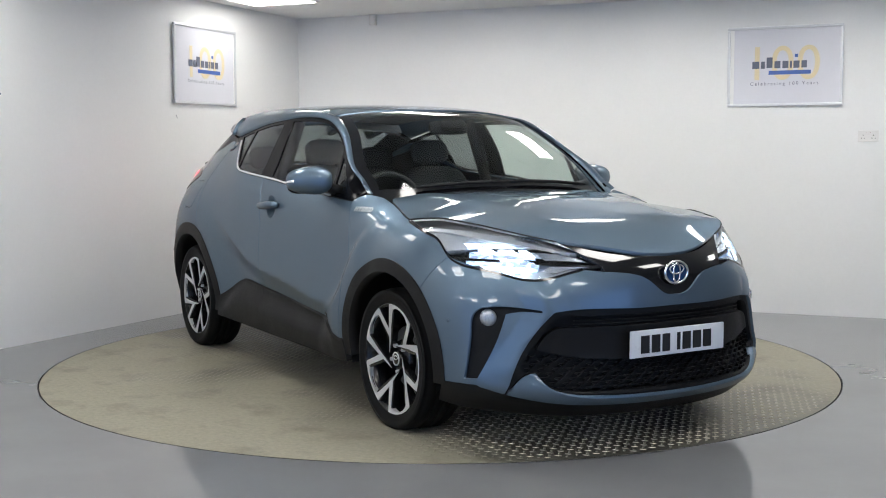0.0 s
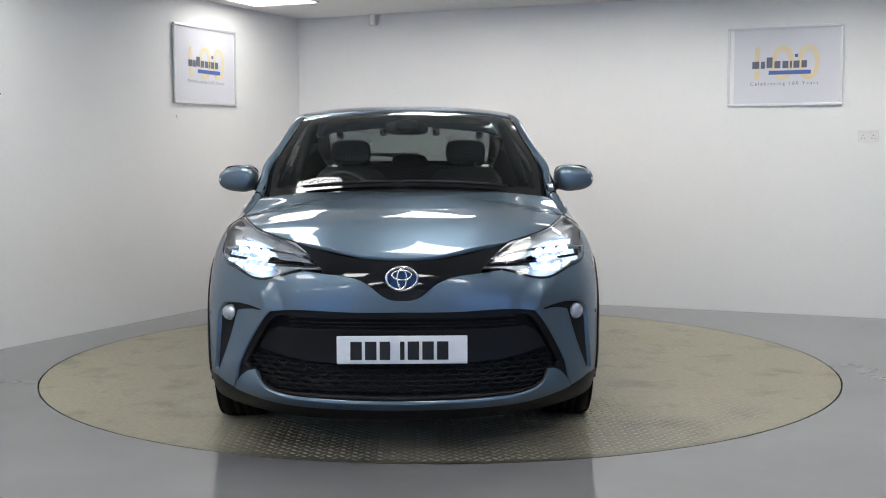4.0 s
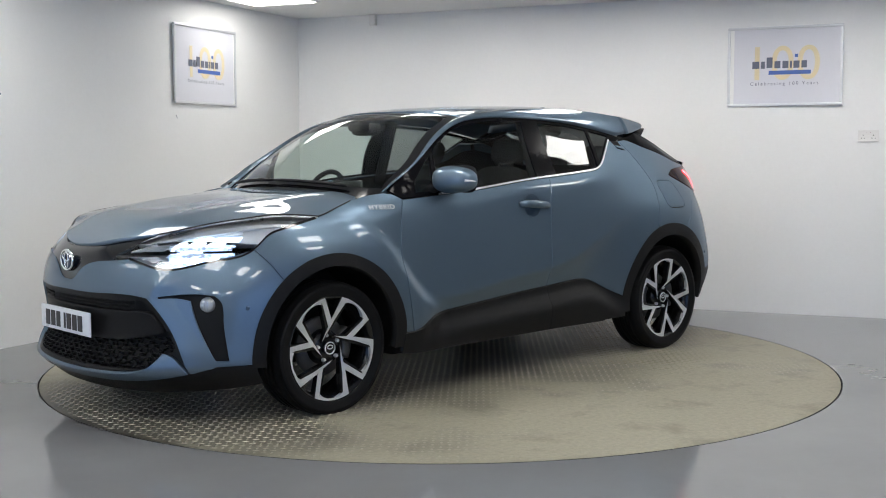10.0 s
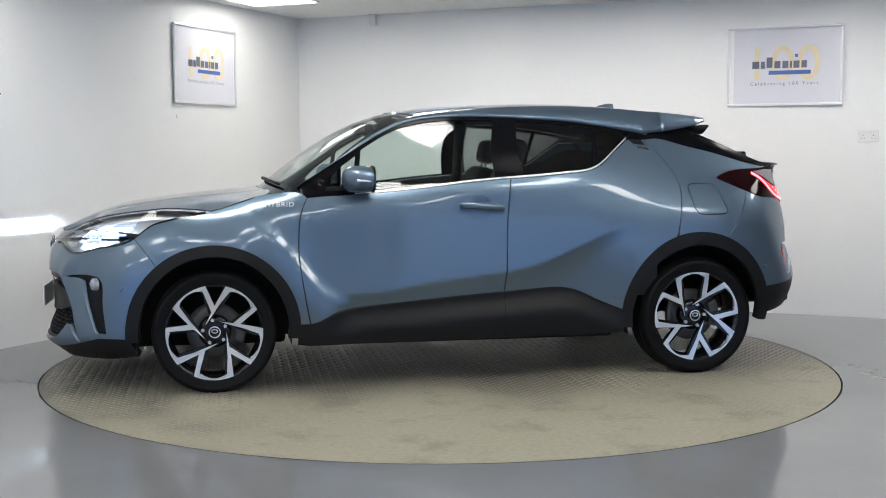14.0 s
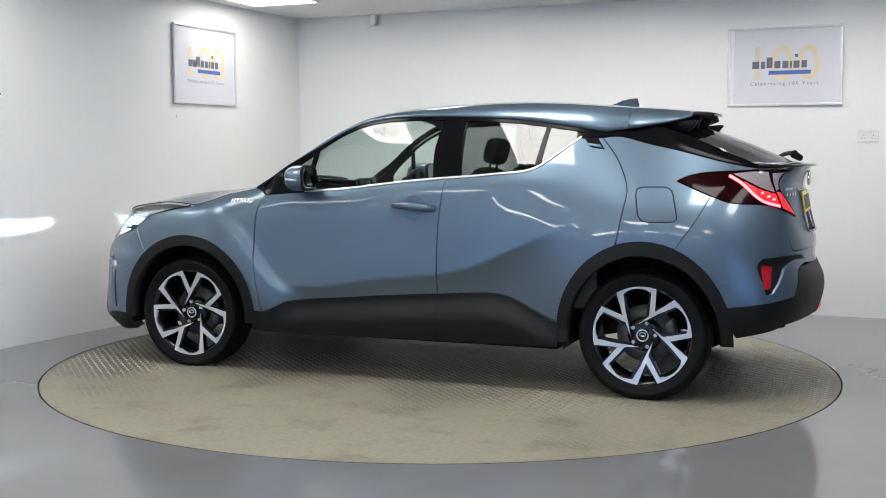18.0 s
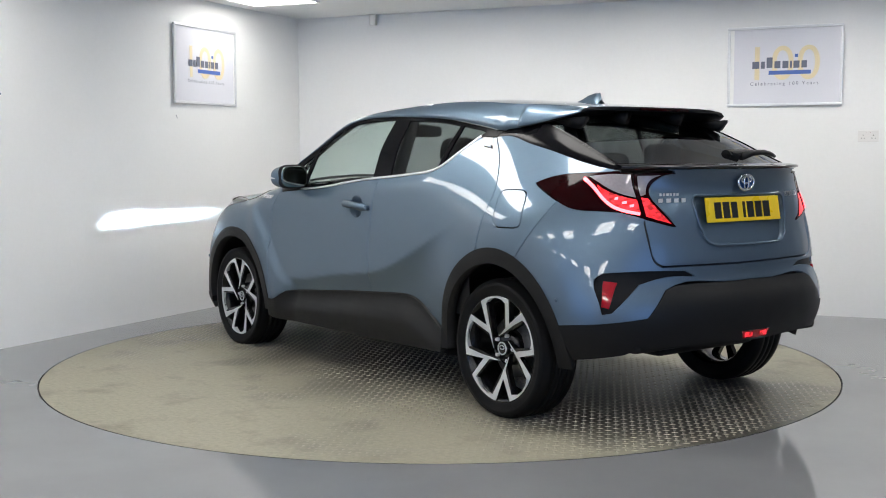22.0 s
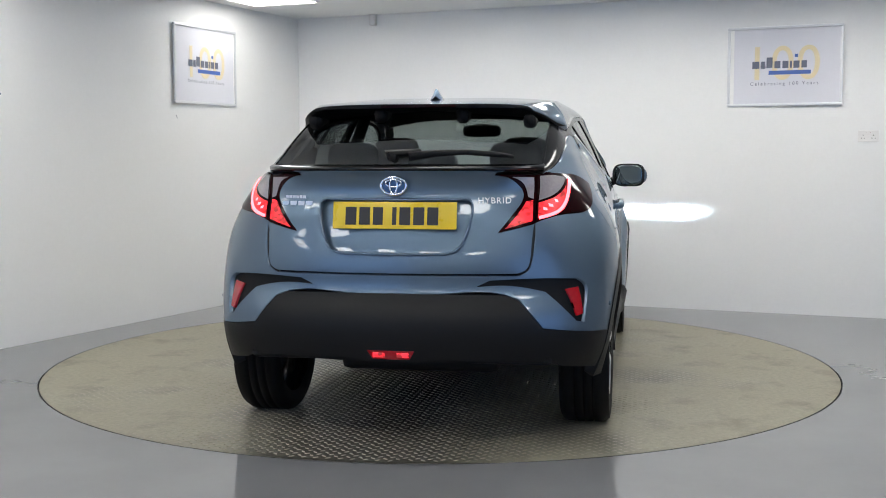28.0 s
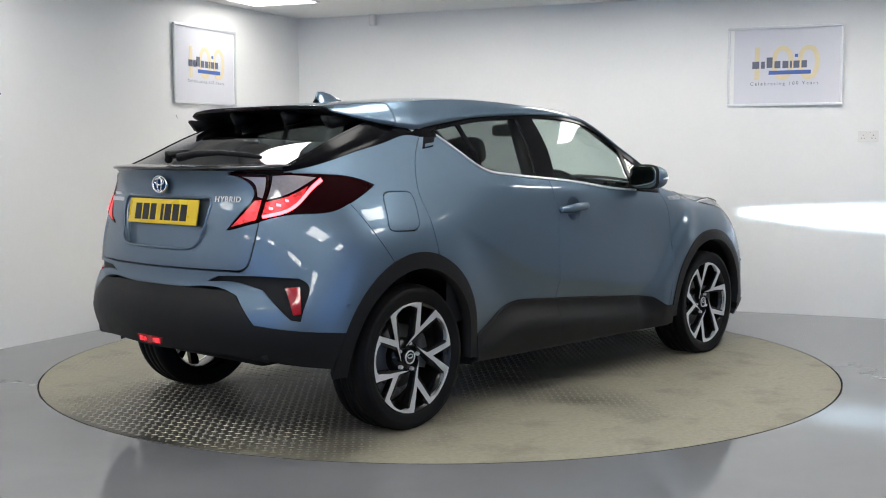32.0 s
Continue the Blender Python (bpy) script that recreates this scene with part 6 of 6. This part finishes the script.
        part("belt_pillar", tube([(-0.27, side * 0.715, 1.05), (-0.27, side * 0.575, 1.45)], 0.035, 8), CABIN, car)


def badge_space(at, side):
    """Space for lettering on the skin: x along the words, y up, z out of the car."""
    p, n = skin_points(SKIN, np.array([at]), 0.0025)
    p, n = Vector(p[0]), Vector(n[0])
    if side < 0:
        p.y, n.y = -p.y, -n.y
    x = Vector((0, 0, 1)).cross(n).normalized()
    y = n.cross(x)
    return Matrix(((x.x, y.x, n.x, p.x), (x.y, y.y, n.y, p.y), (x.z, y.z, n.z, p.z), (0, 0, 0, 1)))


def build_mirrors_handles(car):
    for side in (1, -1):
        b = bmesh.new()
        bmesh.ops.create_uvsphere(b, u_segments=28, v_segments=16, radius=1)
        for v in b.verts:
            x, y, z = v.co
            x, y, z = (math.copysign(abs(q) ** 0.72, q) for q in (x, y, z))
            out = (y + 1) / 2
            v.co = Vector((0.585 + 0.105 * x * (1 - 0.35 * out) - 0.035 * out, 0.912 + 0.108 * y, 1.110 + 0.073 * z * (1 - 0.34 * max(0, out - 0.35)) - 0.004 * out))
            if v.co.x < 0.505 + 0.02 * (1 - out):
                v.co.x = 0.505 + 0.02 * (1 - out)
        low = b.copy()
        for q, keep_top in ((b, True), (low, False)):
            geom = list(q.verts) + list(q.edges) + list(q.faces)
            bmesh.ops.bisect_plane(q, geom=geom, plane_co=(0.56, 0, 1.080), plane_no=(0.55, 0.05, 1), clear_inner=keep_top, clear_outer=not keep_top)
        if side < 0:
            b, low = mirrored(b), mirrored(low)
        mir = part("door_mirror", b, PAINT, car, "painted door mirror shell")
        part("mirror_base", low, BLACK, mir, "black mirror underside")
        part("mirror_arm", tube([(0.60, side * 0.84, 1.085), (0.62, side * 0.79, 1.062), (0.64, side * 0.74, 1.05)], [0.022, 0.028, 0.035], 10), BLACK, mir)
        part("mirror_bezel", rounded(0.014, 0.196, 0.142, (0.510, side * 0.908, 1.110), 3.5), BLACK, mir, "black rim round the mirror glass")
        part("mirror_glass", rounded(0.006, 0.170, 0.126, (0.502, side * 0.905, 1.110), 3.5), MIRROR, mir, "mirror glass")
        part("mirror_indicator", tube([(0.60, side * 1.006, 1.105), (0.565, side * 1.017, 1.103), (0.53, side * 1.012, 1.10)], 0.0065, 8), CHAMBER, mir, "clear indicator strip")
    # front door handles with their recess
    for side in (1, -1):
        run = [(0.025, 0.962), (-0.01, 0.966), (-0.09, 0.961), (-0.17, 0.953), (-0.205, 0.947)]
        pts = []
        for x, z in run:
            q = SKIN([S(x, z)[0]], [z])[0]
            pts.append((q[0], side * (q[1] + 0.030 - (0.020 if x in (0.025, -0.205) else 0)), q[2]))
        h = part("door_handle", tube(pts, [0.015, 0.0205, 0.021, 0.0205, 0.015], 14), PAINT, car, "painted pull handle")
        part("lock_cover", rounded(0.05, 0.03, 0.033, (pts[-1][0] + 0.012, pts[-1][1], pts[-1][2] + 0.001), 3.5), PAINT, h)
    cx, cz = S(-0.085, 0.952)
    bowl = lambda uv: -0.048 * np.clip(1 - ((uv[:, 0] - cx) ** 2 + (uv[:, 1] - cz) ** 2) / 0.060 ** 2, 0, 1) ** 0.32
    panel("handle_recess", car, PAINT, HANDLE_RING, off=bowl, gap=-0.002, thick=0, step=0.009)
    # hidden rear handles in the pillars
    panel("pillar_handle", car, GLOSS, loop([side_run([(-0.985, 1.322), (-1.06, 1.318)]), side_run([(-1.06, 1.318), (-1.10, 1.262)]), side_run([(-1.10, 1.262), (-1.03, 1.272)]), side_run([(-1.03, 1.272), (-0.985, 1.322)])]), off=0.002, thick=0.004, step=0.02, label="black rear door handle in the pillar")
    panel("handle_grip", car, PAINT, loop([side_run([(-1.0, 1.292), (-1.075, 1.282)]), side_run([(-1.075, 1.282), (-1.085, 1.268)]), side_run([(-1.085, 1.268), (-1.015, 1.28)]), side_run([(-1.015, 1.28), (-1.0, 1.292)])]), off=0.010, thick=0.006, step=0.02)
    # lettered badges
    for side in (1, -1):
        lettering("fender_badge", "HYBRID", 0.04, ALLOY, car, badge_space(S(0.99, 0.975), side), 1.15)
    lettering("tailgate_badge", "HYBRID", 0.036, ALLOY, car, badge_space(B(0.41, 1.045), -1), 1.15)
    for y0, z, w, h in ((0.44, 1.058, 0.10, 0.012), (0.43, 1.032, 0.15, 0.018)):
        for k in range(6 if h < 0.015 else 4):
            n = 6 if h < 0.015 else 4
            y = y0 + w / 2 - (k + 0.5) * w / n
            q = SKIN([B(y, z)[0]], [z])[0]
            part("name_bar", box(0.004, w / n * 0.72, h, (q[0] - 0.004, y, z), 0.001), ALLOY, car, smooth=False)
    # parking sensors
    for x0, z in ((1.80, 0.55), (-1.74, 0.60)):
        for side in (1, -1):
            s, zz = S(x0, z)
            q = SKIN([s], [zz])[0]
            part("parking_sensor", rounded(0.02, 0.012, 0.02, (q[0], side * q[1], q[2]), 2.2, n=(12, 8)), PAINT, car)


def build_car():
    car = thing("car", "grey-blue metallic compact crossover car with lit lamps on the turntable", "car")
    build_panels(car)
    build_gap_strips(car)
    build_hood_gap_line(car)
    build_mouth(car)
    build_glasshouse(car)
    build_tail(car)
    build_lamps(car)
    build_plate(car, 2.268, 0.458, 0, WHITE_PLATE, False)
    build_plate(car, -2.056, 0.985, -10, YELLOW_PLATE, True)
    build_badge(car, 2.252, 0, 0.742, 1, 0.062, 0.046)
    build_badge(car, -2.068, 0, 1.107, -1, 0.053, 0.036)
    for x, y, turn in ((HUB_F, 0.868, 0), (HUB_R, 0.868, -26.5), (HUB_F, -0.868, 18.5), (HUB_R, -0.868, -22)):
        wheel(car, x, y, turn, y)
    build_underbody(car)
    build_cabin(car)
    build_mirrors_handles(car)
    return car


# ---------------------------------------------------------------- turntable, posters, small fittings
def build_turntable():
    t = thing("turntable", "round steel tread-plate turntable set flush in the floor", "turntable")
    part("disc", revolve([(0.001, -0.05), (R_TABLE - 0.002, -0.05), (R_TABLE - 0.002, -0.012), (R_TABLE - 0.002, 0.0), (0.001, 0.0)], 160, "Z"), TREAD, t, smooth=False)
    part("rim_band", revolve([(R_TABLE, -0.048), (R_TABLE, -0.0015), (R_TABLE - 0.0015, -0.001)], 160, "Z"), GAP, t, "dark edge band", smooth=False)
    # raised tread bars, alternately turned
    rng = np.random.default_rng(4)
    V, Fc = [], []
    p = 0.052
    n = int(R_TABLE / p) + 1
    bar = [(-0.0165, 0), (-0.008, -0.0058), (0.008, -0.0058), (0.0165, 0), (0.008, 0.0058), (-0.008, 0.0058)]
    for i in range(-n, n + 1):
        for j in range(-n, n + 1):
            for q in (0, 1):
                x, y = (i + 0.5 * q) * p, (j + 0.5 * q) * p
                if x * x + y * y > (R_TABLE - 0.03) ** 2:
                    continue
                a = radians(45 if q else -45)
                c, s = math.cos(a), math.sin(a)
                # trodden dirt fills the pattern beside the car
                filled = float(ease((abs(y) + 0.22 * math.sin(2.1 * x + 0.7) + 0.12 * math.sin(5.3 * x - 3.1 * y) - 0.45) / 0.65))
                high = 0.0032 * (1 - 0.88 * filled)
                k = len(V)
                V += [(x + c * u - s * v, y + s * u + c * v, 0.0) for u, v in bar]
                V += [(x + 0.7 * (c * u - s * v), y + 0.7 * (s * u + c * v), high) for u, v in bar]
                Fc.append(tuple(range(k + 6, k + 12)))
                Fc += [(k + e, k + (e + 1) % 6, k + 6 + (e + 1) % 6, k + 6 + e) for e in range(6)]
    me = bpy.data.meshes.new("tread_pattern")
    me.from_pydata(V, [], Fc)
    me.materials.append(TREAD_BAR)
    ob = new("tread_pattern", me)
    ob.parent = t
    tagged(ob, "raised tread pattern", kind="stuff")
    return t


def wall_frame(along, z, on_end_wall):
    """Space on a wall: x along the wall to the right as one faces it, y out of the wall, z up."""
    if on_end_wall:
        o, ax = room_point(along, 0, z), BACK_DIR
        out = -LEFT_DIR
    else:
        o, ax = room_point(0, along, z), LEFT_DIR
        out = BACK_DIR
    m = Matrix(((ax.x, out.x, 0, o.x), (ax.y, out.y, 0, o.y), (0, 0, 1, o.z), (0, 0, 0, 1)))
    return m


def build_poster(along, z, w, h, on_end_wall):
    """A framed print: big pale numerals behind a word mark drawn as plain shapes."""
    m = wall_frame(along, z, on_end_wall)
    ob = thing("framed_poster", "white poster with gold numerals in a silver wall frame", "poster", group="framed posters", at=m)
    part("backing", box(w - 0.01, 0.008, h - 0.01, (0, 0.006, 0)), POSTER, ob, "pale paper print", smooth=False)
    for sx, sz, px, pz in ((w, 0.022, 0, h / 2 - 0.011), (w, 0.022, 0, -h / 2 + 0.011), (0.022, h - 0.044, w / 2 - 0.011, 0), (0.022, h - 0.044, -w / 2 + 0.011, 0)):
        part("frame_bar", box(sx, 0.02, sz, (px, 0.010, pz), 0.006), SILVER_TRIM, ob, smooth=False)
    k = w / 0.855
    for c, dx in (("1", -0.203), ("0", -0.013), ("0", 0.178)):
        lettering("numeral", c, 0.37 * k, GOLD_INK, ob, Matrix.Translation((dx * k, 0.0112, 0.01 * k)) @ flip_text(), 1.0, 0.0003)
    x = -0.245
    for wd, hh in ((0.065, 0.075), (0.035, 0.075), (0.055, 0.11), (0.055, 0.075), (0.055, 0.075), (0.018, 0.075), (0.055, 0.075), (0.05, 0.075)):
        part("word_bar", box(wd * k * 0.80, 0.002, hh * k * 0.72, ((x + wd / 2) * k, 0.0125, (0.012 + (hh - 0.075) / 2) * k), 0.0), SLATE_INK, ob, smooth=False)
        x += wd + 0.004
    part("word_dot", box(0.024 * k, 0.002, 0.024 * k, (0.088 * k, 0.0125, 0.078 * k), 0.0008), BLUE_INK, ob, smooth=False)
    part("name_box", box(0.31 * k, 0.002, 0.03 * k, (0.04 * k, 0.0125, -0.048 * k)), BLUE_INK, ob, smooth=False)
    lettering("caption", "Celebrating 100 Years", 0.036 * k, SLATE_INK, ob, Matrix.Translation((0.0, 0.0118, -0.132 * k)) @ flip_text(), 1.5, 0.0003)
    return ob


def flip_text():
    """Turns lettering upright and to face out of a wall."""
    return Matrix(((1, 0, 0, 0), (0, 0, 1, 0), (0, 1, 0, 0), (0, 0, 0, 1)))


def build_fittings():
    m = wall_frame(4.876, 1.373, True)
    s = thing("wall_socket", "white double wall socket", "socket", at=m)
    part("face_plate", box(0.148, 0.010, 0.086, (0, 0.006, 0), 0.003), WHITE_PLASTIC, s, smooth=False)
    for x in (-0.037, 0.037):
        for dx, dz, w, h in ((0, 0.014, 0.005, 0.009), (-0.011, -0.008, 0.007, 0.005), (0.011, -0.008, 0.007, 0.005)):
            part("socket_hole", box(w, 0.002, h, (x + dx, 0.0115, dz - 0.008)), INK, s, smooth=False)
        part("switch_rocker", box(0.012, 0.004, 0.018, (x * 0.38, 0.012, 0.022), 0.001), WHITE_PLASTIC, s, smooth=False)
        part("switch_dot", box(0.004, 0.001, 0.003, (x * 0.38, 0.0145, 0.025)), RED_LENS, s, smooth=False)
    for along, z, pts in ((1.75, 1.536, ((0, 0.014), (0.006, 0.010), (0.012, 0.002), (0.013, -0.012))), (3.48, 1.63, ((0, 0.006), (0.004, 0), (0.002, -0.006)))):
        mark = part("scuff_mark", tube([(x, 0.0008, q) for x, q in pts], 0.0022, 5), SLATE_INK, bpy.data.objects["wall_side"], "small dark scuff in the paint")
        mark.matrix_basis = wall_frame(along, z, False)
    m = wall_frame(0.77, 2.424, True)
    d = thing("sensor_box", "small white plastic box under the ceiling", "sensor", at=m)
    part("case", box(0.06, 0.05, 0.095, (0, 0.025, 0), 0.008), WHITE_PLASTIC, d)
    part("cap", box(0.066, 0.054, 0.012, (0, 0.026, 0.045), 0.003), WHITE_PLASTIC, d)


build_room()
build_ceiling_lights()
TABLE = build_turntable()
CAR = build_car()
build_poster(1.376, 1.951, 0.825, 0.618, False)
build_poster(4.258, 1.912, 0.856, 0.610, True)
build_fittings()


def motions():
    """The table turns at an even pace after a soft start; the car stands on it, a little off its middle."""
    turn = [(0, -59.0), (0.5, -61.55), (1, -64.98), (1.5, -68.93), (2, -73.0), (3, -81.0), (4, -89.0), (5, -97.0), (6, -105.05), (7, -113.05), (8, -121.02), (9, -129.03), (10, -137.06), (11, -145.1), (12, -153.15), (13, -161.2),
            (14, -169.25), (15, -177.3), (16, -185.35), (17, -193.4), (18, -201.45), (19, -209.5), (20, -217.5), (21, -225.4), (22, -233.2), (23, -241.0), (24, -248.85), (25, -256.75), (26, -264.65), (27, -272.55), (28, -280.5), (29, -288.4), (30, -296.25), (31, -304.1), (32, -311.97)]
    table_rows, car_rows = [], []
    for t, a in turn:
        table_rows.append((t, pose(0, 0, 0, 0, 0, a)))
        car_rows.append((t, pose(0, 0, 0, 0, 0, a) @ pose(-0.013, -0.192, 0.0)))
    walk(TABLE, table_rows)
    walk(CAR, car_rows)


motions()
